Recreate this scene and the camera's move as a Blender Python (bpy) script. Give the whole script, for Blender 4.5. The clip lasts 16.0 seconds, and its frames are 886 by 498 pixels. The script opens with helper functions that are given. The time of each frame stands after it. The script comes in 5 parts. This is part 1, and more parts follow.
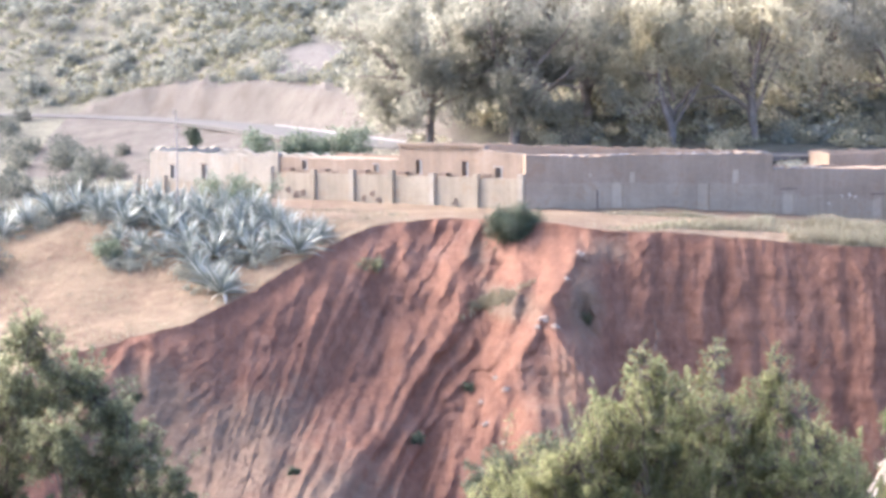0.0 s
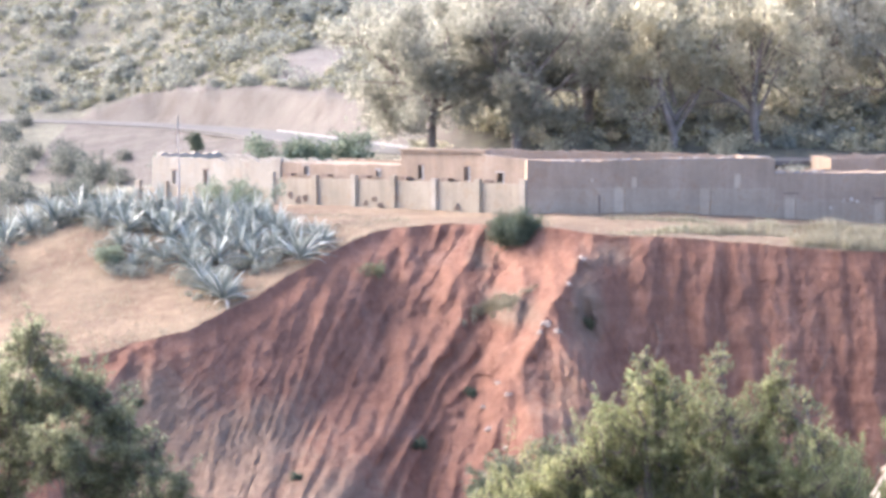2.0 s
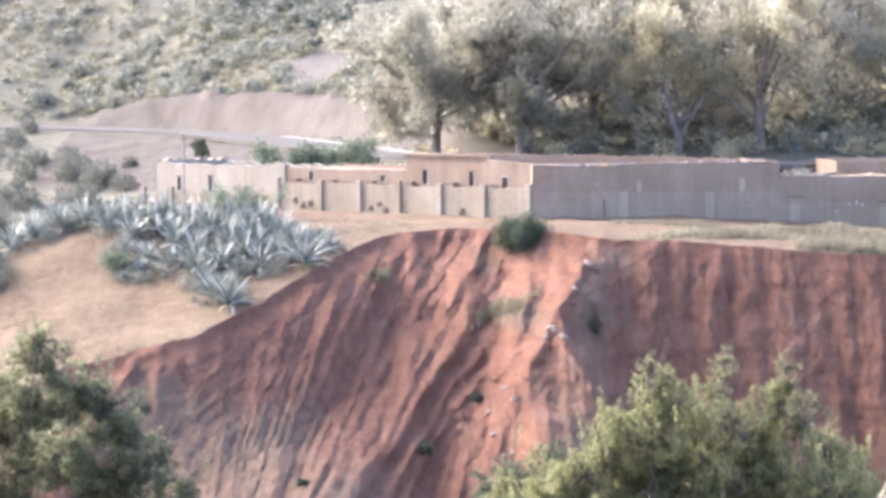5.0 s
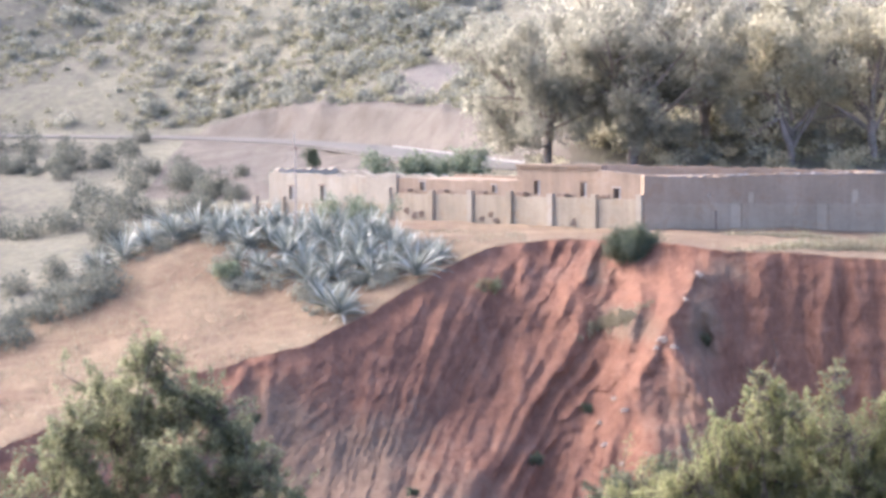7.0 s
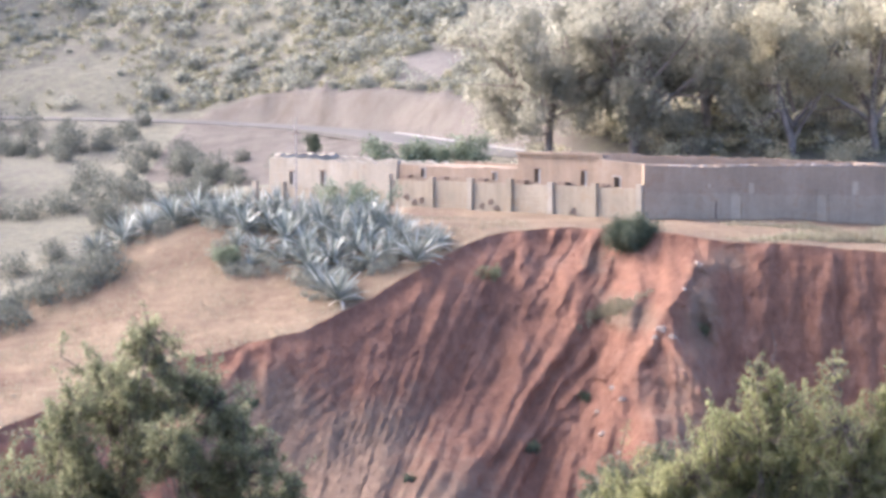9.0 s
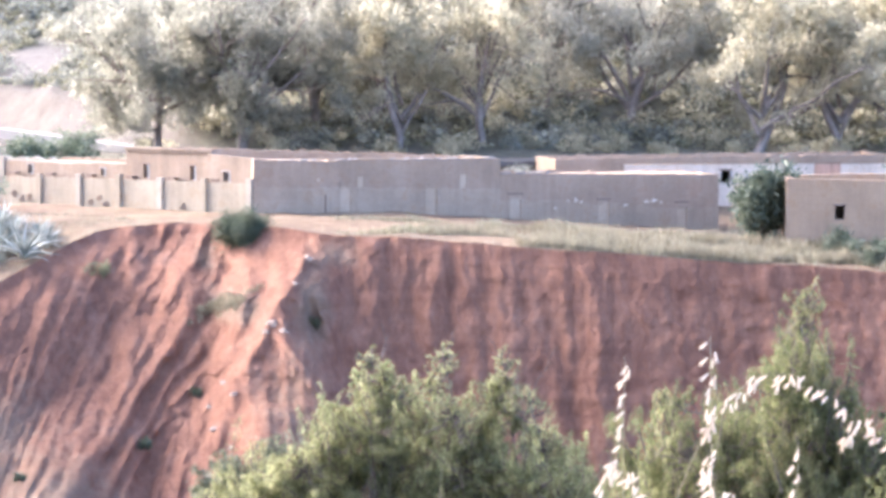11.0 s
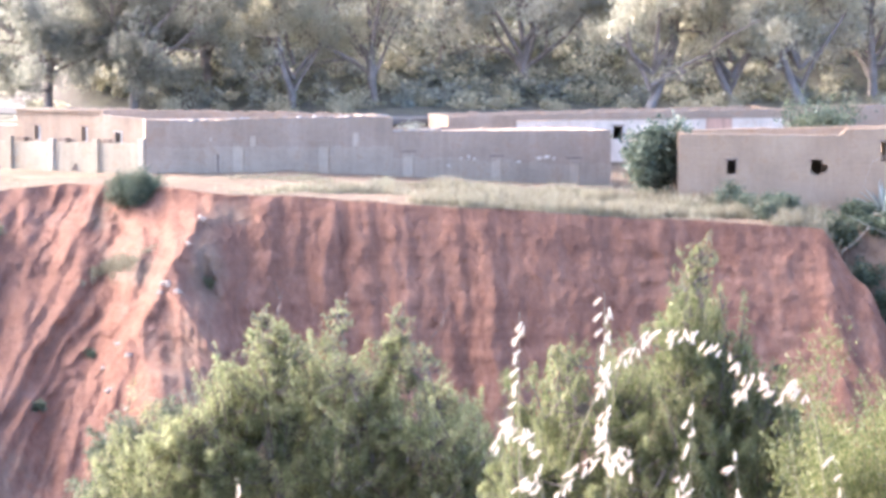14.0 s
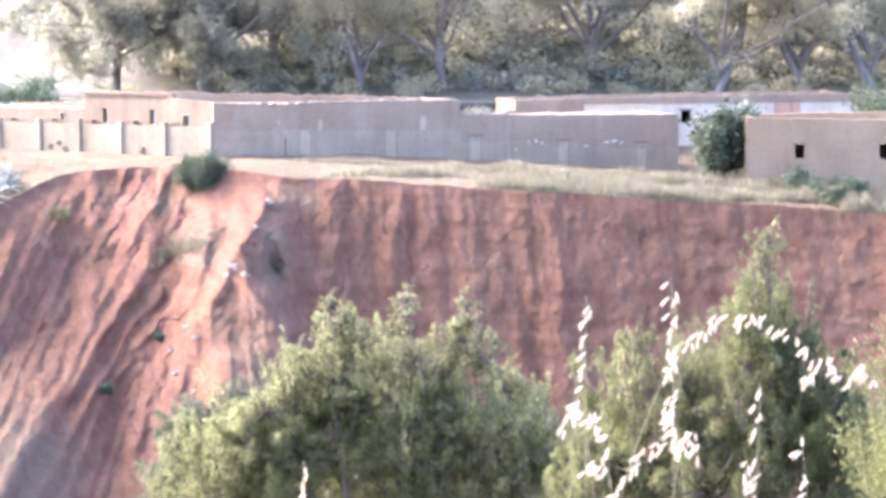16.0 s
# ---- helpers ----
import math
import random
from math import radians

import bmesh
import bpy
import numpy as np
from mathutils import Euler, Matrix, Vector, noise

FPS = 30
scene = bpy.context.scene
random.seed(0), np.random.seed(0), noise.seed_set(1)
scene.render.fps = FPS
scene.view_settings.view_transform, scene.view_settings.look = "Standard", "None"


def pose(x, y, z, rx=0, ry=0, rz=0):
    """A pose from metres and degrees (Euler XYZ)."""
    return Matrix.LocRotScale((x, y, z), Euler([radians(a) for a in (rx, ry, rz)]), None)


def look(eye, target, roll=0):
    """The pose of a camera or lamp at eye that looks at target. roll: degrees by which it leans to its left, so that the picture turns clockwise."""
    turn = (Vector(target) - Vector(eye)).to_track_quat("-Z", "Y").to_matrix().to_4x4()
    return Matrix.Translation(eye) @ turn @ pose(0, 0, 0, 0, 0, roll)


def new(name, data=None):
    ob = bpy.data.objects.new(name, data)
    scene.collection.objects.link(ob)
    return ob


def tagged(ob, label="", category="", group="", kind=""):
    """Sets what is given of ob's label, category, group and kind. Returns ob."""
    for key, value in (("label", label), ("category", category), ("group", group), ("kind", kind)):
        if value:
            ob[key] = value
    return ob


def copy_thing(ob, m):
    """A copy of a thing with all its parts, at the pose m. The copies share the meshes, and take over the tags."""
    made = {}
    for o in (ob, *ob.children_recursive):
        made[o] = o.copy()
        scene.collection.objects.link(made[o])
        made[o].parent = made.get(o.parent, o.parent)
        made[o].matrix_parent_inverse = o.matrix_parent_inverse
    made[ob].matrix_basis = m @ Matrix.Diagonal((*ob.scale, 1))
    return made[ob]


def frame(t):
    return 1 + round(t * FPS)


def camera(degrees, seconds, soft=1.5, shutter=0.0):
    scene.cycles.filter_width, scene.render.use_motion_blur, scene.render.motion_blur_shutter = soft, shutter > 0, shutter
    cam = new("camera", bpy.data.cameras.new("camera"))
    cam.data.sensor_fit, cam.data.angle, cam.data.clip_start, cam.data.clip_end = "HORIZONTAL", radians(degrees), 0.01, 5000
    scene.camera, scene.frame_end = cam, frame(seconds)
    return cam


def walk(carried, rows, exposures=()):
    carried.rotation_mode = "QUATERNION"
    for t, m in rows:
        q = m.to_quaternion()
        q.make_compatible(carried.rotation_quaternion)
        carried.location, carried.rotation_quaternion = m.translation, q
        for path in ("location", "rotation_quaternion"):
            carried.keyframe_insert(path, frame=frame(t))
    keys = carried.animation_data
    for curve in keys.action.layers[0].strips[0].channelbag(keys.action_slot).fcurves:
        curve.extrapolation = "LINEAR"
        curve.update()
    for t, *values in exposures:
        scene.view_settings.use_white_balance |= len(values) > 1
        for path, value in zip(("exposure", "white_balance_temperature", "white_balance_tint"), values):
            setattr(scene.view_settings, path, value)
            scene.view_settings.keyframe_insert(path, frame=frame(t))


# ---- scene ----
# ---- camera ----
cam = camera(16.0, 16.0, soft=3.5)
EYE = (0.0, 0.0, 12.0)
# seconds, yaw, pitch, lean to the right, in degrees: a hand-held pan from one spot
ROWS = [
    (0.0, -0.0, -4.39, 0.0),
    (0.5, -0.014, -4.382, -0.002),
    (1.0, 0.019, -4.315, 0.04),
    (1.5, -0.012, -4.296, 0.114),
    (2.0, 0.03, -4.296, 0.088),
    (2.5, 0.101, -4.263, 0.267),
    (3.0, 0.148, -4.23, 0.288),
    (3.5, 0.133, -4.232, 0.295),
    (5.8, 0.124, -4.139, 0.36),
    (6.0, 0.321, -4.008, 0.473),
    (6.5, 1.223, -3.94, 0.361),
    (7.0, 2.136, -4.007, 0.243),
    (7.5, 2.686, -4.081, -0.021),
    (8.0, 3.1, -4.184, -0.212),
    (8.2, 3.18, -4.189, -0.259),
    (10.3, -2.528, -4.335, -0.673),
    (10.5, -3.4, -4.316, -0.599),
    (11.0, -4.922, -4.289, -0.408),
    (11.5, -6.341, -4.577, -0.492),
    (12.0, -7.03, -4.725, -0.538),
    (12.5, -7.513, -4.826, -0.66),
    (13.0, -7.59, -4.909, -0.495),
    (13.5, -7.42, -5.009, -0.33),
    (14.0, -6.897, -5.048, 0.039),
    (14.5, -6.306, -5.12, 0.033),
    (15.0, -6.073, -5.137, 0.032),
    (15.5, -5.886, -5.184, 0.026),
    (16.0, -5.669, -5.342, -0.004),
]
walk(cam, [(t, pose(*EYE, 90 + pitch, lean, yaw)) for t, yaw, pitch, lean in ROWS],
     [(0, 3.62, 6150, 13), (3.5, 3.57, 6170, 14), (6.0, 3.51, 6190, 15), (8.2, 3.22, 6250, 16), (10.3, 3.74, 6110, 15), (12.0, 4.06, 6030, 14), (13.0, 4.18, 6020, 14), (13.5, 4.13, 6020, 14), (16.0, 4.17, 6010, 13)])

# ---- light ----
SUN_EL, SUN_AZ = radians(31), radians(-61)      # low evening sun from the side, spread wide by the haze
world = bpy.data.worlds.new("sky")
scene.world = world
world.use_nodes = True
wn = world.node_tree
sky = wn.nodes.new("ShaderNodeTexSky")
sky.sky_type = "NISHITA"
sky.sun_disc = False
sky.sun_elevation, sky.sun_rotation = SUN_EL, SUN_AZ
sky.air_density, sky.dust_density, sky.ozone_density = 0.3, 2.0, 1.0
wn.nodes["Background"].inputs["Strength"].default_value = 0.15
wn.links.new(sky.outputs["Color"], wn.nodes["Background"].inputs["Color"])
sun_way = Vector((math.sin(SUN_AZ) * math.cos(SUN_EL), math.cos(SUN_AZ) * math.cos(SUN_EL), math.sin(SUN_EL)))
lamp = bpy.data.lights.new("sun", "SUN")
lamp.energy, lamp.angle, lamp.color = 0.45, radians(50.0), (1.0, 0.92, 0.81)
sun = new("sun", lamp)
sun.matrix_world = look(sun_way * 100, (0, 0, 0))


# ---- materials ----
def mat_base(name, rough=0.9):
    m = bpy.data.materials.new(name)
    m.use_nodes = True
    nt = m.node_tree
    b = nt.nodes["Principled BSDF"]
    b.inputs["Roughness"].default_value = rough
    b.inputs["Specular IOR Level"].default_value = 0.2
    return m, nt, b


def n_noise(nt, vec, scale, detail=4, rough=0.6):
    n = nt.nodes.new("ShaderNodeTexNoise")
    n.inputs["Scale"].default_value, n.inputs["Detail"].default_value = scale, detail
    n.inputs["Roughness"].default_value = rough
    if vec is not None:
        nt.links.new(vec, n.inputs["Vector"])
    return n.outputs["Fac"]


def n_ramp(nt, fac, stops):
    r = nt.nodes.new("ShaderNodeValToRGB")
    e = r.color_ramp.elements
    while len(e) < len(stops):
        e.new(0.5)
    for k, (p, c) in zip(e, stops):
        k.position, k.color = p, (*c, 1)
    nt.links.new(fac, r.inputs["Fac"])
    return r.outputs["Color"]


def n_mix(nt, fac, a, b, mode="MIX"):
    m = nt.nodes.new("ShaderNodeMix")
    m.data_type, m.blend_type = "RGBA", mode
    for slot, v in ((m.inputs[0], fac), (m.inputs[6], a), (m.inputs[7], b)):
        if isinstance(v, (int, float)):
            slot.default_value = v
        elif isinstance(v, tuple):
            slot.default_value = (*v, 1)
        else:
            nt.links.new(v, slot)
    return m.outputs[2]


def n_math(nt, op, a, b):
    m = nt.nodes.new("ShaderNodeMath")
    m.operation = op
    for slot, v in zip(m.inputs, (a, b)):
        if isinstance(v, (int, float)):
            slot.default_value = v
        else:
            nt.links.new(v, slot)
    return m.outputs[0]


def n_step(nt, v, lo, hi):
    m = nt.nodes.new("ShaderNodeMapRange")
    m.interpolation_type = "SMOOTHSTEP"
    nt.links.new(v, m.inputs["Value"])
    m.inputs["From Min"].default_value, m.inputs["From Max"].default_value = lo, hi
    return m.outputs["Result"]


def n_scale(nt, vec, s):
    m = nt.nodes.new("ShaderNodeMapping")
    m.inputs["Scale"].default_value = s
    nt.links.new(vec, m.inputs["Vector"])
    return m.outputs["Vector"]


def n_bump(nt, b, height, strength, dist):
    k = nt.nodes.new("ShaderNodeBump")
    k.inputs["Strength"].default_value, k.inputs["Distance"].default_value = strength, dist
    nt.links.new(height, k.inputs["Height"])
    nt.links.new(k.outputs["Normal"], b.inputs["Normal"])


def place(nt):
    return nt.nodes.new("ShaderNodeNewGeometry").outputs["Position"]


def scaled(c, k):
    return tuple(min(1.0, v * k) for v in c)


def earth_wall(name, colour, patch, streak=0.5):
    """Rammed earth or plaster: cloudy patches, rain streaks, rough grain."""
    m, nt, b = mat_base(name, 0.95)
    p = place(nt)
    big = n_noise(nt, p, 0.55, 5, 0.65)
    col = n_ramp(nt, big, [(0.3, scaled(colour, 0.82)), (0.5, colour), (0.68, patch)])
    rain = n_noise(nt, n_scale(nt, p, (2.2, 2.2, 0.22)), 1.0, 4, 0.6)
    col = n_mix(nt, streak, col, n_ramp(nt, rain, [(0.3, (0.62, 0.6, 0.58)), (0.6, (1, 1, 1))]), "MULTIPLY")
    scab = n_step(nt, n_noise(nt, p, 1.1, 6, 0.7), 0.54, 0.62)      # plaster fallen away from the earth core
    col = n_mix(nt, n_math(nt, "MULTIPLY", scab, 0.5), col, n_mix(nt, 1.0, col, (0.80, 0.68, 0.58), "MULTIPLY"))
    fine = n_noise(nt, p, 9.0, 5, 0.7)
    col = n_mix(nt, 0.35, col, n_ramp(nt, fine, [(0.3, (0.7, 0.7, 0.7)), (0.7, (1.2, 1.2, 1.2))]), "MULTIPLY")
    courses = n_noise(nt, n_scale(nt, p, (0.6, 0.6, 5.0)), 1.0, 2, 0.5)
    nt.links.new(col, b.inputs["Base Color"])
    n_bump(nt, b, n_math(nt, "ADD", fine, courses), 0.5, 0.05)
    return m


def leafy(name, dark, mid, light, rough=0.6, clear=0.35):
    """Leaves: colour varies leaf by leaf and over larger clumps; light passes through in part."""
    m, nt, b = mat_base(name, rough)
    g = nt.nodes.new("ShaderNodeNewGeometry")
    per = g.outputs["Random Per Island"]
    clump = n_noise(nt, g.outputs["Position"], 0.7, 2, 0.5)
    f = n_math(nt, "ADD", n_math(nt, "MULTIPLY", per, 0.6), n_math(nt, "MULTIPLY", clump, 0.5))
    col = n_ramp(nt, f, [(0.2, dark), (0.5, mid), (0.85, light)])
    nt.links.new(col, b.inputs["Base Color"])
    tr = nt.nodes.new("ShaderNodeBsdfTranslucent")
    nt.links.new(col, tr.inputs["Color"])
    mx = nt.nodes.new("ShaderNodeMixShader")
    mx.inputs[0].default_value = clear
    nt.links.new(b.outputs[0], mx.inputs[1])
    nt.links.new(tr.outputs[0], mx.inputs[2])
    nt.links.new(mx.outputs[0], nt.nodes["Material Output"].inputs["Surface"])
    return m


def plain(name, colour, rough=0.9, scale=3.0, var=0.3):
    m, nt, b = mat_base(name, rough)
    p = place(nt)
    f = n_noise(nt, p, scale, 4, 0.65)
    col = n_ramp(nt, f, [(0.3, scaled(colour, 1 - var)), (0.7, scaled(colour, 1 + var))])
    nt.links.new(col, b.inputs["Base Color"])
    n_bump(nt, b, n_noise(nt, p, scale * 6, 4, 0.7), 0.3, 0.02)
    return m


def ground_material():
    m, nt, b = mat_base("earth_and_dry_grass", 1.0)
    p = place(nt)
    at = nt.nodes.new("ShaderNodeAttribute")
    at.attribute_name = "zone"
    sep = nt.nodes.new("ShaderNodeSeparateColor")
    nt.links.new(at.outputs["Color"], sep.inputs["Color"])
    cliff, scrub, bare = sep.outputs[0], sep.outputs[1], sep.outputs[2]
    gravel = at.outputs["Alpha"]
    n1, n2, n3 = n_noise(nt, p, 0.18, 5, 0.6), n_noise(nt, p, 1.3, 5, 0.65), n_noise(nt, p, 7.0, 4, 0.7)
    # dry grass and straw on the level ground
    straw = n_ramp(nt, n_math(nt, "ADD", n_math(nt, "MULTIPLY", n1, 0.6), n_math(nt, "MULTIPLY", n2, 0.45)),
                   [(0.36, (0.155, 0.098, 0.063)), (0.52, (0.222, 0.154, 0.097)), (0.68, (0.285, 0.215, 0.135))])
    # red clay of the cliff: strata, wash streaks and pale lime seams
    wash = n_noise(nt, n_scale(nt, p, (1.0, 0.6, 0.34)), 1.5, 6, 0.7)
    red = n_ramp(nt, n_math(nt, "ADD", n_math(nt, "MULTIPLY", n1, 0.35), n_math(nt, "MULTIPLY", wash, 0.65)),
                 [(0.34, (0.182, 0.086, 0.055)), (0.5, (0.245, 0.121, 0.077)), (0.62, (0.29, 0.153, 0.1)), (0.76, (0.34, 0.212, 0.15))])
    layer = n_noise(nt, n_scale(nt, p, (0.05, 0.05, 1.1)), 1.0, 4, 0.6)
    red = n_mix(nt, 0.5, red, n_ramp(nt, layer, [(0.35, (0.75, 0.7, 0.7)), (0.6, (1.12, 1.1, 1.08))]), "MULTIPLY")
    pale = n_noise(nt, n_scale(nt, p, (0.5, 0.4, 0.25)), 0.55, 5, 0.65)
    red = n_mix(nt, n_math(nt, "MULTIPLY", n_step(nt, pale, 0.56, 0.72), 0.3), red, (0.32, 0.215, 0.16))
    slump = nt.nodes.new("ShaderNodeAttribute")
    slump.attribute_name = "pale_earth"
    slumped = n_step(nt, n_math(nt, "ADD", slump.outputs["Fac"], n_math(nt, "MULTIPLY", n_math(nt, "SUBTRACT", wash, 0.5), 0.9)), 0.15, 0.75)
    red = n_mix(nt, n_math(nt, "MULTIPLY", slumped, 0.75), red, n_ramp(nt, n2, [(0.3, (0.175, 0.122, 0.08)), (0.7, (0.27, 0.198, 0.135))]))
    # hillside soil with herbs
    herb = n_ramp(nt, n_math(nt, "ADD", n_math(nt, "MULTIPLY", n2, 0.6), n_math(nt, "MULTIPLY", n_noise(nt, p, 0.05, 4, 0.6), 0.5)),
                  [(0.36, (0.10, 0.095, 0.073)), (0.5, (0.152, 0.138, 0.103)), (0.62, (0.20, 0.184, 0.125)), (0.74, (0.25, 0.222, 0.17))])
    cut = n_ramp(nt, n_noise(nt, n_scale(nt, p, (0.5, 0.3, 0.12)), 1.0, 5, 0.6), [(0.32, (0.115, 0.095, 0.075)), (0.6, (0.165, 0.14, 0.113))])
    col = n_mix(nt, n_step(nt, n_math(nt, "ADD", scrub, n_math(nt, "MULTIPLY", n2, 0.2)), 0.45, 0.75), straw, herb)
    col = n_mix(nt, n_step(nt, n_math(nt, "ADD", bare, n_math(nt, "MULTIPLY", n2, 0.3)), 0.4, 0.8), col, cut)
    col = n_mix(nt, n_step(nt, n_math(nt, "ADD", cliff, n_math(nt, "MULTIPLY", n3, 0.25)), 0.42, 0.72), col, red)
    col = n_mix(nt, gravel, col, n_ramp(nt, n2, [(0.3, (0.14, 0.12, 0.10)), (0.7, (0.20, 0.176, 0.15))]))
    col = n_mix(nt, 0.4, col, n_ramp(nt, n3, [(0.3, (0.72, 0.72, 0.72)), (0.7, (1.2, 1.2, 1.2))]), "MULTIPLY")
    nt.links.new(col, b.inputs["Base Color"])
    hgt = n_math(nt, "ADD", n_math(nt, "MULTIPLY", n3, 0.35), n2)
    n_bump(nt, b, n_math(nt, "ADD", hgt, n_noise(nt, n_scale(nt, p, (1.0, 1.0, 0.6)), 3.2, 5, 0.7)), 1.0, 0.32)
    return m


M_GROUND = ground_material()
M_PLASTER = earth_wall("pale_lime_plaster", (0.33, 0.283, 0.216), (0.395, 0.347, 0.274), 0.4)
M_OCHRE = earth_wall("ochre_plaster", (0.3, 0.246, 0.174), (0.36, 0.304, 0.222), 0.4)
M_ADOBE = earth_wall("red_adobe", (0.265, 0.194, 0.135), (0.312, 0.238, 0.171), 0.4)
M_GREY = earth_wall("weathered_earth_wall", (0.302, 0.218, 0.148), (0.352, 0.259, 0.182), 0.3)
M_GREYLOW = earth_wall("pale_earth_plaster", (0.33, 0.246, 0.168), (0.375, 0.286, 0.2), 0.3)
M_ROSE = earth_wall("rose_earth_wall", (0.307, 0.215, 0.138), (0.35, 0.253, 0.164), 0.25)
M_WHITE = earth_wall("stained_whitewash", (0.6, 0.49, 0.37), (0.7, 0.59, 0.46), 0.35)
M_INFILL = earth_wall("pale_infill_plaster", (0.42, 0.318, 0.218), (0.47, 0.367, 0.26), 0.2)
M_RUST = earth_wall("rust_stained_plaster", (0.55, 0.33, 0.22), (0.62, 0.42, 0.30), 0.8)
M_STONE = plain("pale_rubble", (0.27, 0.235, 0.2), 0.95, 2.5, 0.25)
M_WOOD = plain("grey_old_timber", (0.17, 0.12, 0.09), 0.85, 4.0, 0.35)
M_DRYWOOD = plain("bleached_twigs", (0.315, 0.27, 0.225), 0.9, 3.0, 0.25)
M_BARK = plain("eucalyptus_bark", (0.215, 0.178, 0.148), 0.9, 1.4, 0.35)
M_BARKD = plain("dark_bark", (0.13, 0.10, 0.08), 0.9, 3.0, 0.35)
M_ROAD = plain("worn_asphalt", (0.105, 0.095, 0.083), 1.0, 1.2, 0.15)
M_KERB = plain("white_painted_parapet", (0.33, 0.315, 0.29), 0.8, 1.0, 0.1)
M_ROCK = plain("lime_boulder", (0.34, 0.255, 0.19), 0.95, 2.0, 0.3)
# eucalyptus colours are lifted above real leaves to stand in for haze
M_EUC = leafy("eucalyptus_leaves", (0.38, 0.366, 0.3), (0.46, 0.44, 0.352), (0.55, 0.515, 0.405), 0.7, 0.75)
# darker trees, toned down further for the shade in dense crowns
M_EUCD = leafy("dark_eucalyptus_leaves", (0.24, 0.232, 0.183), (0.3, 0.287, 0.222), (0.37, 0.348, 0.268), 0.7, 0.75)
# yellower copy with sunlight put into the leaf colour
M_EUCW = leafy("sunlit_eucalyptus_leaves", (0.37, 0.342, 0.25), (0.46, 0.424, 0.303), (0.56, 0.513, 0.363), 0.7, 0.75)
M_SCRUB = leafy("hillside_scrub_leaves", (0.16, 0.165, 0.14), (0.25, 0.25, 0.20), (0.36, 0.345, 0.26), 0.8, 0.4)
M_DUSK = leafy("grey_terrace_scrub_leaves", (0.09, 0.096, 0.08), (0.14, 0.144, 0.115), (0.21, 0.208, 0.16), 0.8, 0.4)
M_OLIVE = leafy("grey_green_leaves", (0.12, 0.13, 0.076), (0.19, 0.198, 0.114), (0.31, 0.306, 0.182), 0.5, 0.72)
M_DULL = leafy("dull_olive_leaves", (0.07, 0.076, 0.046), (0.135, 0.142, 0.086), (0.235, 0.235, 0.146), 0.5, 0.5)
M_FRESH = leafy("fresh_green_leaves", (0.15, 0.163, 0.073), (0.23, 0.236, 0.11), (0.36, 0.345, 0.183), 0.55, 0.72)
M_FEATHER = leafy("feathery_olive_leaves", (0.115, 0.13, 0.055), (0.178, 0.187, 0.08), (0.29, 0.275, 0.14), 0.55, 0.7)
M_BROOM = leafy("yellow_green_twigs", (0.065, 0.08, 0.026), (0.15, 0.156, 0.055), (0.30, 0.28, 0.12), 0.5, 0.45)
M_BUSH = leafy("dark_bush_leaves", (0.04, 0.052, 0.034), (0.085, 0.1, 0.06), (0.15, 0.168, 0.1), 0.5, 0.3)
M_FIG = leafy("fig_leaves", (0.05, 0.064, 0.042), (0.095, 0.112, 0.072), (0.16, 0.176, 0.118), 0.5, 0.3)
M_MID = leafy("soft_green_leaves", (0.09, 0.115, 0.075), (0.16, 0.19, 0.12), (0.27, 0.29, 0.19), 0.5, 0.35)
M_PALELEAF = leafy("pale_green_leaves", (0.085, 0.092, 0.042), (0.16, 0.164, 0.085), (0.29, 0.28, 0.175), 0.4, 0.4)
M_STRAW = leafy("straw", (0.17, 0.145, 0.094), (0.245, 0.212, 0.138), (0.325, 0.29, 0.2), 0.7, 0.35)
M_GREENGRASS = leafy("grey_green_grass", (0.145, 0.145, 0.09), (0.246, 0.23, 0.143), (0.374, 0.34, 0.225), 0.7, 0.35)
M_OAT = leafy("ripe_oat_husk", (0.578, 0.451, 0.329), (0.71, 0.591, 0.448), (0.783, 0.685, 0.546), 0.5, 0.45)
M_OATSTEM = leafy("oat_straw", (0.24, 0.21, 0.14), (0.31, 0.27, 0.18), (0.38, 0.34, 0.23), 0.5, 0.3)


def agave_material():
    m, nt, b = mat_base("blue_grey_agave", 0.45)
    o = nt.nodes.new("ShaderNodeObjectInfo")
    p = place(nt)
    f = n_math(nt, "ADD", n_math(nt, "MULTIPLY", o.outputs["Random"], 0.6), n_math(nt, "MULTIPLY", n_noise(nt, p, 2.0, 3), 0.4))
    col = n_ramp(nt, f, [(0.15, (0.135, 0.15, 0.12)), (0.42, (0.235, 0.25, 0.2)), (0.68, (0.39, 0.4, 0.335)), (0.9, (0.55, 0.54, 0.46))])
    nt.links.new(col, b.inputs["Base Color"])
    b.inputs["Specular IOR Level"].default_value = 0.4
    n_bump(nt, b, n_noise(nt, p, 14.0, 3), 0.2, 0.02)
    return m


M_AGAVE = agave_material()
M_DEAD = plain("withered_agave_leaf", (0.52, 0.45, 0.35), 0.8, 3.0, 0.2)


# ---- mesh helpers ----
def world_of(ob):
    return (world_of(ob.parent) @ ob.matrix_parent_inverse if ob.parent else Matrix()) @ ob.matrix_basis


def hang(ob, parent):
    """Makes ob a part of parent and leaves it where it is."""
    ob.parent = parent
    ob.matrix_parent_inverse = world_of(parent).inverted()
    return ob


def link_mesh(name, verts, faces, mat, parent=None, label="", smooth=False):
    me = bpy.data.meshes.new(name)
    me.from_pydata([tuple(v) for v in verts], [], [tuple(int(i) for i in f) for f in faces])
    me.materials.append(mat)
    if smooth:
        me.shade_smooth()
    ob = new(name, me)
    if parent is not None:
        hang(ob, parent)
    if label:
        ob["label"] = label
    return ob


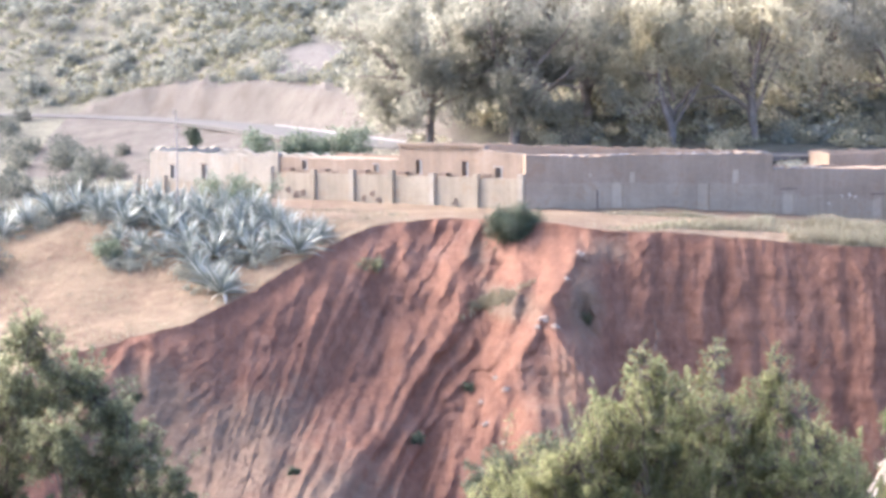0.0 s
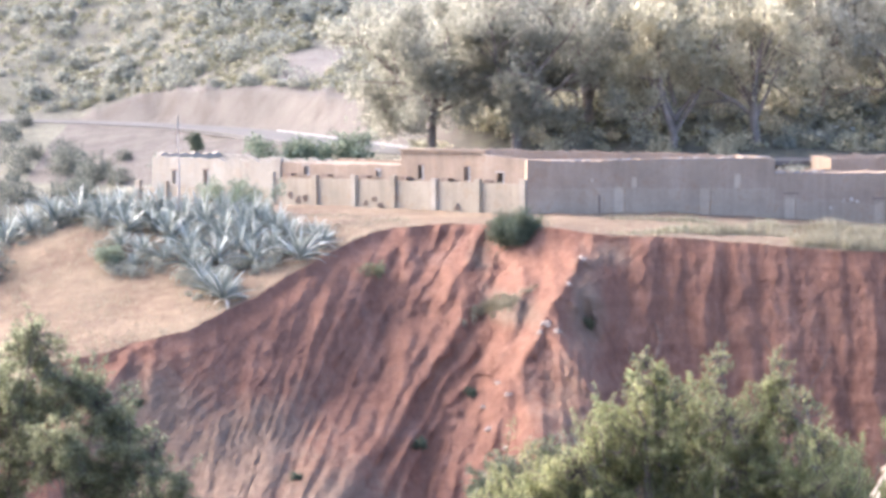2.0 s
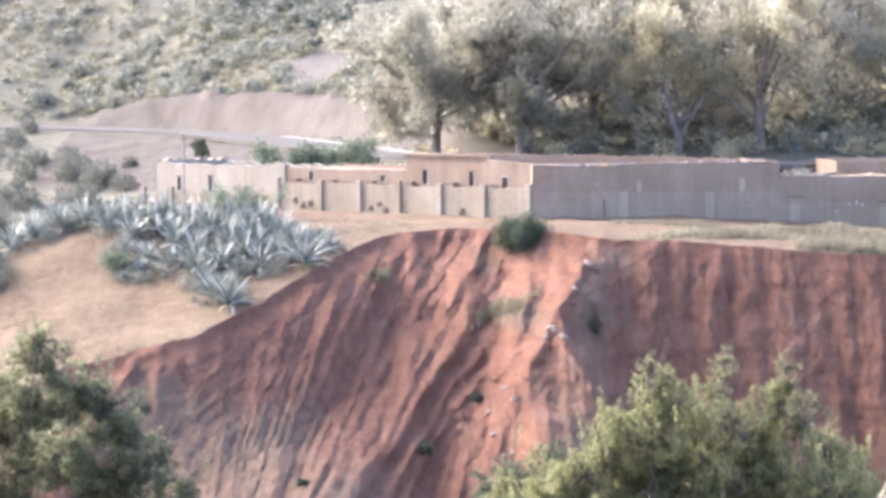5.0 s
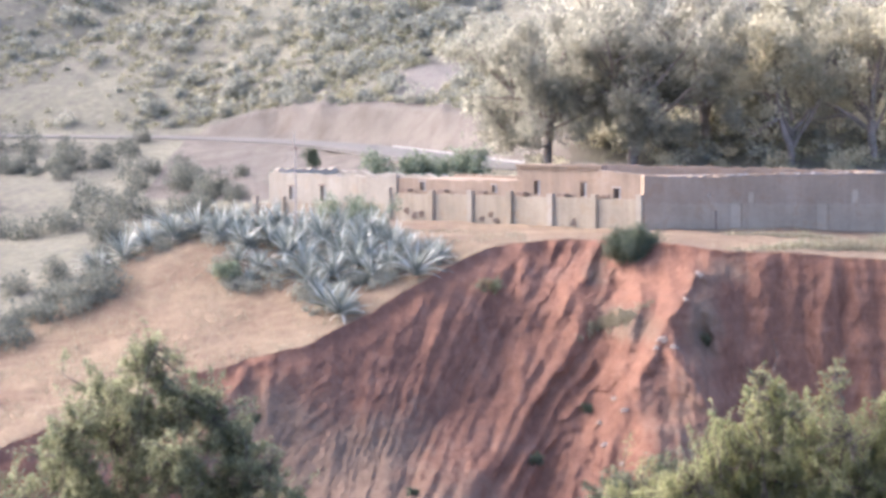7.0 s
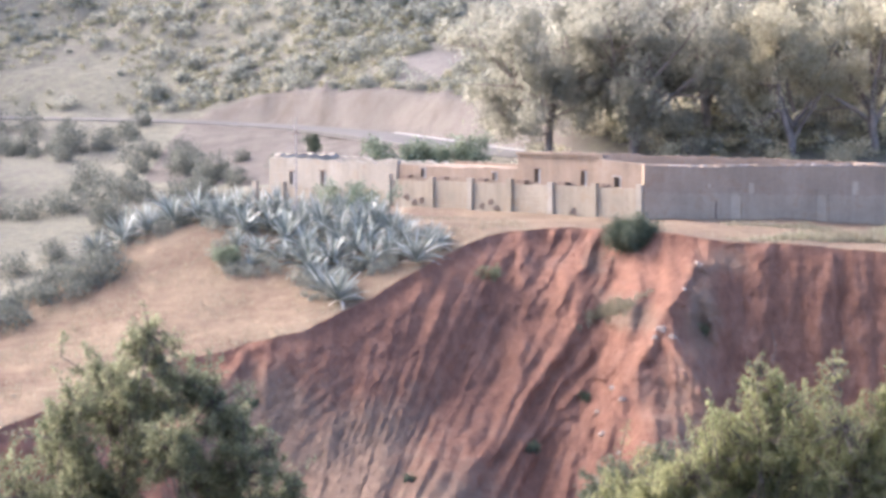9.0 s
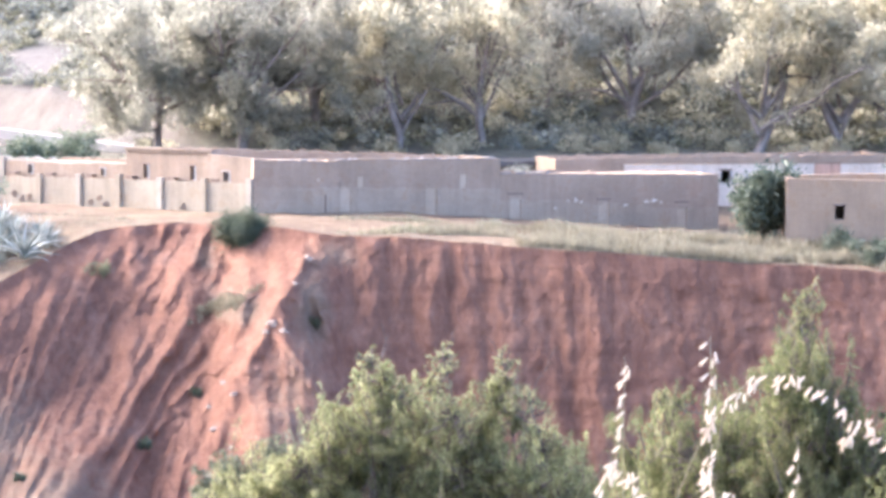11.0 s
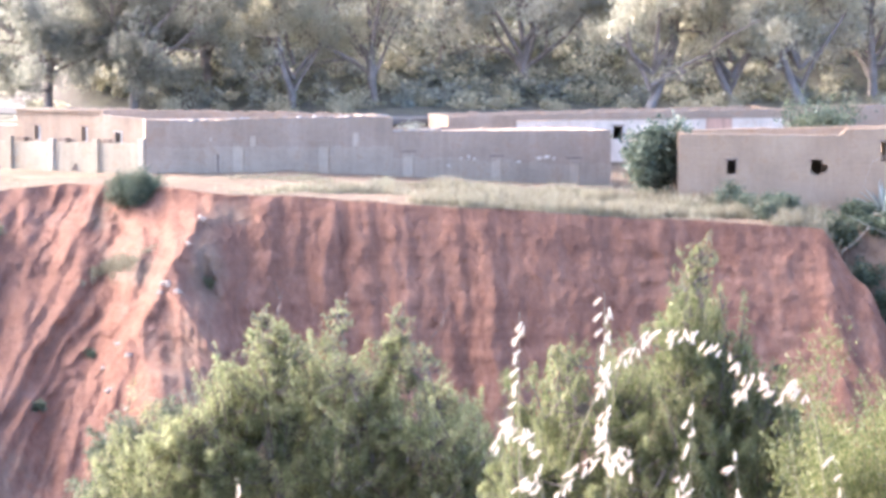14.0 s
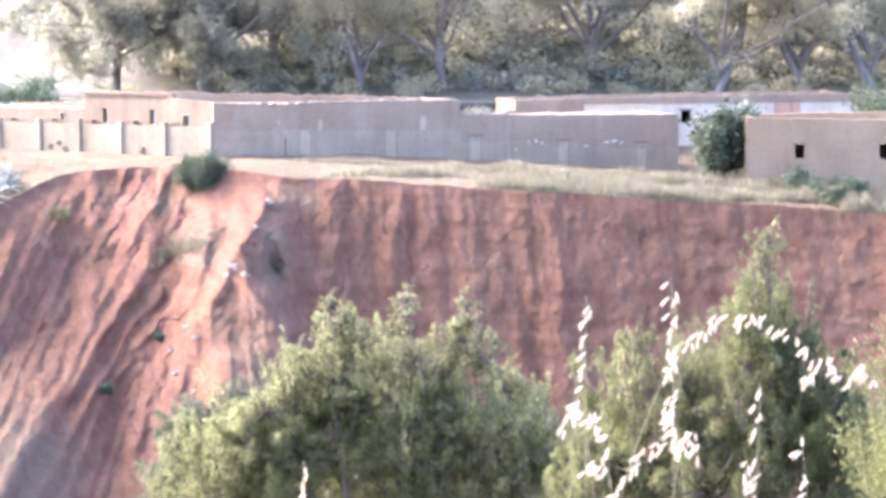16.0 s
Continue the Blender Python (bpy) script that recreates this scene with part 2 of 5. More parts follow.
def quick_mesh(name, verts, faces, mat):
    """A mesh from one numpy array of corners and one of four-cornered faces."""
    me = bpy.data.meshes.new(name)
    k = faces.shape[1]
    me.vertices.add(len(verts))
    me.vertices.foreach_set("co", np.asarray(verts, np.float32).ravel())
    me.loops.add(faces.size)
    me.loops.foreach_set("vertex_index", np.asarray(faces, np.int32).ravel())
    me.polygons.add(len(faces))
    me.polygons.foreach_set("loop_start", np.arange(0, faces.size, k, dtype=np.int32))
    me.polygons.foreach_set("loop_total", np.full(len(faces), k, np.int32))
    me.materials.append(mat)
    me.update(calc_edges=True)
    return me


def part(name, bm, material, parent, label=""):
    me = bpy.data.meshes.new(name)
    bm.to_mesh(me)
    bm.free()
    me.materials.append(material)
    ob = hang(new(name, me), parent)
    if label:
        ob["label"] = label
    return ob


def thing(name, at, label, category, group="", kind="", turn=0.0):
    ob = new(name)
    ob.empty_display_size = 0.3
    ob.matrix_basis = pose(*at, 0, 0, turn)
    return tagged(ob, label, category, group, kind)


def lump(bm, at, size, seed, rough=0.25):
    """An uneven rounded stone."""
    r = random.Random(seed)
    made = bmesh.ops.create_icosphere(bm, subdivisions=2, radius=1.0)["verts"]
    off = Vector((r.uniform(-50, 50), r.uniform(-50, 50), r.uniform(-50, 50)))
    for v in made:
        k = 1 + rough * noise.noise(v.co * 1.7 + off) * 2
        v.co = Vector((v.co.x * size[0] * k + at[0], v.co.y * size[1] * k + at[1], v.co.z * size[2] * k + at[2]))


def vnoise(x, y, seed=0):
    """Smooth value noise on arrays, -1 to 1."""
    xi, yi = np.floor(x).astype(np.int64), np.floor(y).astype(np.int64)
    xf, yf = x - xi, y - yi

    def h(a, b):
        n = (a * 374761393 + b * 668265263 + seed * 1442695041) & 0x7FFFFFFF
        n = ((n ^ (n >> 13)) * 1274126177) & 0x7FFFFFFF
        n = ((n ^ (n >> 16)) * 668265263) & 0x7FFFFFFF
        return (n % 65536) / 32767.5 - 1

    u, v = xf * xf * (3 - 2 * xf), yf * yf * (3 - 2 * yf)
    return (h(xi, yi) * (1 - u) + h(xi + 1, yi) * u) * (1 - v) + (h(xi, yi + 1) * (1 - u) + h(xi + 1, yi + 1) * u) * v


def fbm(x, y, seed=0, octaves=4):
    return sum(vnoise(x * 2 ** k, y * 2 ** k, seed + k) * 0.5 ** k for k in range(octaves))


def saw(v):
    """Sharp crests and furrows in turn, 0 to 1."""
    return 2 * np.abs(v - np.floor(v) - 0.5)


def sstep(v, lo, hi):
    t = np.clip((v - lo) / (hi - lo), 0, 1)
    return t * t * (3 - 2 * t)


# ---- ground: near hillside, ravine, red cliff, plateau, road terrace and hill, in one sheet ----
EDGE = np.array([(-400, -60), (-120, 20), (-70, 100), (-45, 138), (-29.6, 151.5), (-24, 157), (-18.8, 161.6), (-16.6, 162.0), (-14.8, 162.4), (-12.8, 163.6), (-11.4, 165.9), (-9.2, 169.4), (-6.1, 173.7),
                 (-2.7, 177.6), (1.8, 178.2), (5.5, 174.6), (8.2, 172.6), (12.8, 172), (23.4, 170.5), (31, 170.3), (41.4, 169.6), (47, 165.5), (60, 160), (400, 150)])
ROADLINE = np.array([(-400, 330), (-60, 296), (-38, 290), (-29.8, 285), (-18.6, 270), (-11.8, 250), (-4.2, 226), (4, 216), (20, 212), (400, 260)])
# ribs of the cliff: (x, metres below the edge, how far it stands out), then how fast its two flanks fall away
RIBS = (
    (((-0.6, 0.2, 0.2), (-1.2, 2.6, 0.7), (-2.6, 5.6, 1.0), (-4.2, 8.6, 1.3), (-6.4, 11.6, 1.6), (-8.6, 15.0, 1.9)), 0.72, 0.94),
    (((-2.0, 0.4, 0.2), (-2.9, 3.2, 0.7), (-4.4, 6.4, 1.0), (-6.0, 8.8, 1.2), (-8.4, 12.2, 1.3)), 0.64, 0.79),
    (((0.5, 0.3, 0.3), (0.2, 2.0, 1.1), (-0.8, 4.8, 1.7), (-2.4, 7.4, 2.0), (-4.6, 10.2, 2.2), (-7.2, 13.4, 2.4)), 0.80, 0.86),
    (((1.7, 0.2, 0.4), (1.5, 1.6, 1.9), (0.9, 4.6, 3.3), (-0.5, 6.5, 3.8), (-2.0, 8.2, 4.1), (-4.2, 10.6, 4.4), (-6.4, 12.8, 4.7), (-8.4, 15.0, 4.9)), 0.68, 0.97),
    (((1.9, 4.9, 2.9), (0.9, 6.6, 3.4), (-0.5, 8.2, 3.6), (-2.2, 10.4, 4.0), (-4.4, 13.2, 4.3)), 0.80, 1.01),
    (((3.0, 5.4, 2.9), (1.8, 7.0, 3.4), (0.5, 8.4, 3.7), (-0.7, 9.8, 3.9), (-2.5, 12.2, 4.2), (-4.1, 15.0, 4.5)), 0.80, 1.08),
    (((0.9, 9.4, 3.8), (-0.1, 11.2, 4.1), (-1.3, 13.4, 4.4), (-2.2, 15.5, 4.6)), 0.80, 1.08),
    (((4.6, 2.6, 2.0), (3.9, 4.4, 2.9), (2.8, 6.0, 3.3), (2.0, 7.6, 3.6), (1.5, 9.4, 3.9), (0.6, 12.0, 4.3), (-0.2, 15.0, 4.6)), 0.76, 0.94),
    (((7.4, 1.3, 1.4), (6.3, 2.8, 2.4), (5.3, 4.6, 3.1), (3.7, 6.3, 3.5), (3.05, 7.8, 3.9), (2.75, 9.5, 4.2), (2.2, 11.2, 4.4), (1.4, 13.4, 4.7), (0.6, 15.6, 4.9)), 0.72, 1.08),
    (((5.5, 5.0, 2.9), (6.7, 6.4, 2.9), (7.9, 7.7, 2.7), (8.6, 9.6, 2.6), (9.0, 13.0, 2.6)), 0.32, 1.15),
    (((4.3, 8.6, 3.5), (4.6, 10.5, 3.9), (4.4, 13.5, 4.3)), 0.64, 0.65),
    (((11.0, 0.3, 0.29), (11.1, 2.0, 0.67), (11.0, 4.5, 1.01), (10.7, 7.5, 1.22), (10.4, 11.0, 1.26)), 0.60, 0.61),
    (((14.9, 0.5, 0.29), (14.3, 2.6, 0.63), (13.9, 5.0, 0.88), (13.6, 8.0, 1.05), (13.4, 12, 1.09)), 0.72, 0.58),
    (((16.4, 0.5, 0.21), (16.3, 3.0, 0.42), (16.4, 6.0, 0.59), (16.6, 12.0, 0.76)), 0.64, 0.43),
    (((18.6, 0.6, 0.17), (18.6, 4.0, 0.38), (18.9, 9.0, 0.63), (19.0, 13.0, 0.76)), 0.40, 0.50),
    (((22.6, 1.0, 0.13), (22.9, 5.0, 0.42), (23.2, 9.0, 0.71), (23.4, 13.0, 0.84)), 0.60, 0.22),
    (((-16.2, 0.3, 0.4), (-17.4, 2.0, 1.2), (-18.9, 4.2, 1.8), (-19.8, 6.2, 2.2), (-20.4, 9.0, 2.6)), 0.56, 0.36),
    (((-11.5, 4.5, 0.2), (-11.0, 7.5, 0.8), (-10.8, 10.5, 1.3), (-11.6, 14.5, 1.8)), 0.40, 0.43),
    (((-8.2, 2.0, 0.1), (-8.0, 5.0, 0.6), (-8.6, 8.0, 0.9), (-9.8, 11.0, 1.2)), 0.40, 0.43),
    (((-14.8, 6.0, 0.3), (-14.4, 9.0, 1.0), (-14.8, 13.0, 1.6)), 0.40, 0.40),
)


# narrow gullies worn into the face: (x, metres below the edge, how deep), then half its width
GULLIES = (
    (((9.3, 0.2, 0.17), (9.6, 3.0, 0.55), (9.9, 8.0, 0.72)), 0.55),
    (((12.9, 0.2, 0.17), (13.1, 3.0, 0.50), (13.6, 7.0, 0.66), (14.0, 10, 0.66)), 0.35),
    (((15.6, 0.4, 0.17), (15.3, 2.2, 0.39), (14.9, 5.0, 0.22)), 0.3),
    (((17.4, 0.5, 0.11), (17.5, 2.5, 0.33), (17.4, 5.5, 0.17)), 0.28),
    (((19.9, 0.6, 0.06), (20.2, 3.0, 0.22), (20.7, 5.5, 0.39), (21.6, 8.0, 0.72), (22.2, 12.0, 0.83)), 0.4),
    (((7.6, 1.6, 0.22), (7.7, 4.0, 0.55), (8.6, 6.4, 0.50), (9.6, 9.0, 0.44)), 0.5),
    (((0.1, 6.4, 0.28), (-1.6, 8.4, 0.50), (-3.9, 11.0, 0.55), (-6.0, 13.6, 0.55)), 0.3),
    (((2.2, 7.2, 0.22), (0.9, 9.2, 0.50), (-0.6, 11.6, 0.55), (-2.0, 14.5, 0.55)), 0.3),
    (((-1.8, 3.4, 0.17), (-3.4, 6.4, 0.39), (-5.2, 9.0, 0.33)), 0.3),
    (((0.2, 1.2, 0.17), (-0.4, 3.6, 0.39), (-1.8, 6.2, 0.28)), 0.28),
)


HEAP_Y = 284.0       # grey gravel heap above the cutting


def road_y(x):
    return np.interp(x, ROADLINE[:, 0], ROADLINE[:, 1])


def road_gap(x, y):
    """True distance from the middle of the road; minus on the near side."""
    best = np.full(np.shape(x), 1e9)
    for (ax, ay), (bx, by) in zip(ROADLINE[:-1], ROADLINE[1:]):
        lx, ly = bx - ax, by - ay
        t = np.clip(((x - ax) * lx + (y - ay) * ly) / (lx * lx + ly * ly), 0, 1)
        best = np.minimum(best, np.hypot(x - ax - t * lx, y - ay - t * ly))
    return np.where(y > road_y(x), best, -best)


def top_height(x, y):
    """The level ground over the cliff: plateau, straw field that tips to the ravine, dip at the far end."""
    left = 0.209 * (np.minimum(y, 184) - 175) + 0.142 * (x + 5.8) - 0.9
    left = left + 1.8 * np.exp(-(((x + 20) / 9) ** 2 + ((y - 180) / 7) ** 2))
    flat = 0.1 - 0.066 * np.maximum(0, x - 13) - 0.06 * np.maximum(0, x - 41)
    k = 0.7
    h = np.clip(0.5 + 0.5 * (flat - left) / k, 0, 1)
    low = flat * (1 - h) + left * h - k * h * (1 - h)
    return low + 0.10 * fbm(x * 0.3, y * 0.3, 5, 3)


def back_height(x, y):
    """Terrace, road and hill behind the buildings."""
    d = y - road_y(x)
    low = 2.0 - 0.115 * np.maximum(0, -d - 4) * sstep(-x, 0, 14) - 0.06 * np.maximum(0, -x - 36) * sstep(-d, 4, 20)
    low = low + 0.5 * fbm(x * 0.07, y * 0.07, 11, 3) * sstep(-d, 4, 14)
    far = road_gap(x, y)
    e = np.maximum(0, far - 3.4)
    cut_high = 3.0 * sstep(x, -40, -20) * (1 - sstep(x, -4, 14)) + 0.3
    up = 2.0 + cut_high * sstep(e, 0, 3.2) + 0.34 * np.maximum(0, e - 2) * sstep(e, 0, 12)
    up = up - 0.7 * np.abs(vnoise(x * 0.35, e * 0.1, 23)) * sstep(e, 0.3, 2.5) * (1 - sstep(e, 5, 12))
    up = np.where(e > 260, up - 0.25 * (e - 260) * sstep(e, 260, 600), up)
    up = up + sstep(e, 3, 30) * (2.2 * fbm(x * 0.028, y * 0.028, 21, 4) + 0.35 * fbm(x * 0.3, y * 0.3, 27, 3))
    return np.where(far > 3.4, up, low)


def edge_distance(x, y):
    """How far in front of the cliff's edge a place lies (behind: minus)."""
    best = np.full(x.shape, 1e9)
    for (ax, ay), (bx, by) in zip(EDGE[:-1], EDGE[1:]):
        lx, ly = bx - ax, by - ay
        t = np.clip(((x - ax) * lx + (y - ay) * ly) / (lx * lx + ly * ly), 0, 1)
        best = np.minimum(best, np.hypot(x - ax - t * lx, y - ay - t * ly))
    return np.where(y < np.interp(x, EDGE[:, 0], EDGE[:, 1]), best, -best)


EDGE_X = np.arange(-400.0, 400.5, 0.5)
EDGE_Y = np.convolve(np.pad(np.interp(EDGE_X, EDGE[:, 0], EDGE[:, 1]), 2, mode="edge"), (0.1, 0.2, 0.4, 0.2, 0.1), mode="valid")
EDGE_COS = 1 / np.sqrt(1 + np.gradient(EDGE_Y, 0.5) ** 2)
EDGE_COS = np.convolve(np.pad(EDGE_COS, 6, mode="edge"), np.ones(13) / 13, mode="valid")


def edge_y(x):
    """The edge of the cliff, a little crumbled."""
    near = np.exp(-((x - 5) / 45) ** 8)
    right = sstep(x, 7, 12)
    return np.interp(x, EDGE_X, EDGE_Y) + near * ((0.45 - 0.3 * right) * fbm(x * 0.5, x * 0 + 0.3, 3, 3) + 0.08 * fbm(x * 2.1, x * 0 + 0.7, 6, 3))


def high_ground(x, y):
    """Plateau, terrace and hill; past the cliff's nose a gully with its far bank."""
    top, back = top_height(x, y), back_height(x, y)
    crest = np.interp(x, (-80, -33, -24, -20, -5, 0), (150, 170, 180, 203, 206, 200))
    w = sstep(y, crest + 0.5, crest + 15)
    nose = 1.42 * np.clip(x - 41.6, 0, 6) + 0.3 * np.maximum(0, x - 41.6) * fbm(x * 0.8, y * 0.4, 72, 2)
    bank = -1.7 - 0.44 * np.maximum(0, 174 - y) - 0.04 * (x - 45) + 0.5 * fbm(x * 0.3, y * 0.3, 71, 3)
    behind = np.maximum(0, y - np.interp(x, EDGE_X, EDGE_Y) - 0.5)
    top = top - 0.42 * (1 - sstep(behind, 0, 7)) * sstep(x, 5, 10)
    top = np.where(x > 41.6, np.maximum(np.minimum(top, bank + 0.3 - 6 * (1 - sstep(behind, 0.5, 4.5)) * sstep(x, 41.6, 43)), top - nose - 0.25 * behind * sstep(x, 41.6, 43)), top)
    return top * (1 - w) + back * w, w


def cliff_fall(x, s):
    """How far the plain face has fallen s metres out from the edge."""
    steep = 1.22 + 0.98 * sstep(x, 4, 16) - 0.5 * sstep(x, 36, 42)
    a = 0.35 * sstep(s, 0, 0.3) + steep * np.minimum(s, 5.5)
    return a + 0.95 * np.clip(s - 5.5, 0, 8.5) * (0.8 + 0.45 * sstep(x, 6, 20)) + 0.5 * np.maximum(0, s - 14)


def cliff_relief(x, h):
    """How far ribs, furrows and lumps stand out of the plain face, h metres below the edge."""
    soft = sstep(h, 0.0, 1.4)
    right, mid = sstep(x, 7.5, 11.5), np.exp(-((x + 0.5 + 0.42 * h) / 6.5) ** 4)
    wx = x + 0.30 * fbm(x * 0.33, h * 0.33, 31, 3) + 0.17 * fbm(x * 1.3, h * 1.1, 36, 3)
    q = wx + 0.72 * h * mid - 0.05 * h * (1 - right) * (1 - mid)      # runs along the way the water takes
    r1, r2, r3, r4 = (np.abs(vnoise(q * f, h * g, k)) for f, g, k in ((0.40, 0.05, 41), (0.9, 0.09, 42), (2.0, 0.16, 43), (4.4, 0.4, 46)))
    bowl = sstep(-x - 0.3 * h, 1.5, 5.0)
    smooth = sstep(x, 23, 29)                                         # the plainer end of the face
    d = (0.9 - 0.6 * right) * (1 - 0.75 * smooth) * (1 - 0.4 * bowl) * r1 + (0.5 - 0.3 * right) * (1 - 0.6 * smooth) * (1 - 0.5 * bowl) * r2 + (0.24 - 0.08 * right) * (1 - 0.5 * smooth) * (1 - 0.4 * bowl) * r3 + 0.09 * r4
    # close upright flutes under the edge
    flute = right * (1 - sstep(x, 25, 33)) * sstep(h, 0.3, 1.3) * (1 - sstep(h + 1.5 * vnoise(wx * 0.8, h * 0, 38), 3.2, 6.5))
    d = d + 0.26 * flute * (1 - saw(wx / 1.12 + 0.7 * vnoise(wx * 0.5, h * 0.08, 34))) * (0.6 + 0.6 * vnoise(wx * 0.9, h * 0.1, 35))
    crest = saw(q / 1.2 + 0.6 * vnoise(q * 0.4, h * 0.12, 39)) * (0.6 + 0.7 * vnoise(q * 0.7, h * 0.22, 40))
    d = soft * (d + 0.5 * mid * crest)
    for line, left, far in RIBS:
        px, ph, pd = (np.array(c) for c in zip(*line))
        out = np.interp(h, ph, pd) - 2.5 * np.maximum(0, ph[0] - h)
        gap = np.interp(h, ph, px) - wx
        rib = out - left * np.maximum(0, gap) - far * np.maximum(0, -gap)
        rib = rib + 0.45 * (0.6 * r2 + 0.5 * r3 + 0.2 * r4) + 0.4 * mid * crest
        k = 0.3
        t = np.clip(0.5 + 0.5 * (rib - d) / k, 0, 1)
        d = d * (1 - t) + rib * t + k * t * (1 - t)
    for line, half in GULLIES:
        px, ph, pd = (np.array(c) for c in zip(*line))
        d = d - np.interp(h, ph, pd, left=0) * (1 - sstep(h, ph[-1], ph[-1] + 1.5)) * np.exp(-((np.interp(h, ph, px) - wx) / half) ** 2)
    d = d * (1 - 0.42 * right) + 0.2 * np.clip(x + 12, 0, 9) * sstep(h, 0.2, 3.5) * (1 - right)
    lumps = (0.16 - 0.06 * right) * fbm(x * 0.9, h * 0.9, 47, 4) + (0.07 + 0.05 * mid) * fbm(x * 3.1, h * 2.7, 49, 3)
    shelf = 0.12 * np.abs(vnoise(x * 0.25, h * 1.2, 44)) + 0.16 * smooth * fbm(x * 0.5, h * 0.7, 48, 4)
    grassy = 0.45 * np.exp(-(((x - 3.2) / 2.0) ** 2 + ((h - 3.9 + 0.35 * (x - 3.2)) / 0.7) ** 2))       # ledge with grass
    return d + soft * (lumps + shelf) + grassy


def on_face(x, h):
    """The place on the cliff x across and h below its edge."""
    s = np.linspace(0, 40, 801)
    x1 = np.array([float(x)])
    g = np.interp(x1, EDGE_X, EDGE_COS)
    s0 = np.interp(h, cliff_fall(x1, s * g), s)
    e = edge_y(x1)
    z = high_ground(x1, e)[0] - h
    return float(x), float(e[0] - s0 - cliff_relief(x1, np.array([float(h)]))[0]), float(z[0])


def ravine_floor(x, y):
    return np.maximum(10.45 - 0.27 * np.maximum(0, y - 8.5), -21.0) + 0.3 * fbm(x * 0.12, y * 0.12, 61, 3) * sstep(y, 12, 30)


def ground_height(x, y):
    """Height of the ground without the relief of the cliff, and what covers it: cliff, scrub, bare cut, gravel."""
    x, y = np.broadcast_arrays(np.asarray(x, float), np.asarray(y, float))
    e = edge_y(x)
    s = e - y
    high, w = high_ground(x, np.maximum(y, e))
    face = high - cliff_fall(x, np.maximum(0, s) * np.interp(x, EDGE_X, EDGE_COS))
    floor = ravine_floor(x, y)
    z = np.where(s > 0, np.maximum(face, floor), high)
    cliff = np.where((s > 0) & (z > floor + 0.1), 1.0, 0.0)
    cliff = np.where((x > 42.2) & (s <= 0) & (y < 176), 0.9, cliff)
    d, far = y - road_y(x), road_gap(x, y)
    scrub = np.where((w > 0.5) & (far > 4), 1.0, 0.0) + np.where((w > 0.3) & (far <= 4), 0.75, 0.0) + np.where((s > 0) & (cliff < 0.5), 0.8, 0.0)
    bare = np.where((far > 2.5) & (far < 2.5 + 6 * sstep(x, -41, -26)) & (x > -41), 1.0, 0.0) * (1 - sstep(x, -6, 8)) + np.where((d < -1) & (d > -34) & (x > -34) & (x < -10) & (w > 0.8), 0.9, 0.0)
    gravel = np.exp(-((np.abs(x + 11.9) / 3.2) ** 4 + (np.abs(y - HEAP_Y) / 6.5) ** 4)) * 1.1
    return z, np.clip(cliff, 0, 1), np.clip(scrub, 0, 1), np.clip(bare, 0, 1), np.clip(gravel, 0, 1)


def gz(x, y):
    return float(ground_height(np.array([x]), np.array([y]))[0][0])


def steps(*spans):
    out = [np.arange(a, b, st) for a, b, st in spans]
    return np.concatenate(out)


def build_ground():
    """One sheet of rows that follow the cliff's edge: behind it out to the far hill, before it down the face to the ravine."""
    far = 60 * 1.28 ** np.arange(0, 17)
    xs = np.concatenate([-far[::-1], steps((-59, -34, 1.0), (-34, -12, 0.2), (-12, 12, 0.12), (12, 30, 0.15), (30, 47, 0.2), (47, 60, 0.7)), far])
    back = np.concatenate([steps((0.0, 1.0, 0.1), (1.0, 14, 0.3), (14, 44, 0.7), (44, 200, 1.0), (200, 300, 6.0)), 300 * 1.16 ** np.arange(0, 18)])
    front = np.concatenate([steps((0.03, 0.4, 0.06), (0.4, 7.5, 0.07), (7.5, 17, 0.12), (17, 34, 0.5), (34, 200, 4.0)), 200 * 1.15 ** np.arange(0, 17)])
    x, r = np.meshgrid(xs, np.concatenate([-front[::-1], back]))
    e = edge_y(x)
    y = e + r
    z, cliff, scrub, bare, gravel = ground_height(x, y)
    fall = cliff_fall(x, np.maximum(0, -r) * np.interp(x, EDGE_X, EDGE_COS))
    out = np.where((r < 0) & (r > -60), cliff_relief(x, fall), 0) * (1 - sstep(-r, 26, 34)) * (1 - sstep(np.abs(x - 5), 45, 55))
    y = y - out
    z = np.where(r < 0, np.maximum(z, ravine_floor(x, y)), z)
    pale = sum(k * np.exp(-(((x - a) / w) ** 2 + ((fall - b) / h) ** 2)) for a, b, w, h, k in PALE_EARTH) * (r < 0) + 0.7 * (x > 42.2) * (r >= 0)
    n, m = x.shape
    i = (np.arange(n - 1)[:, None] * m + np.arange(m - 1)[None, :]).ravel()
    me = quick_mesh("ground", np.stack([x, y, z], -1).reshape(-1, 3), np.stack([i, i + 1, i + m + 1, i + m], 1), M_GROUND)
    me.shade_smooth()
    for name, values in (("zone", (cliff, scrub, bare, gravel)), ("pale_earth", (pale, pale, pale, pale))):
        at = me.color_attributes.new(name, "FLOAT_COLOR", "POINT")
        at.data.foreach_set("color", np.stack(values, -1).astype(np.float32).ravel())
    tagged(new("ground", me), "dry grassy plateau, eroded red clay cliff and scrubby hillside", "ground", kind="structure")


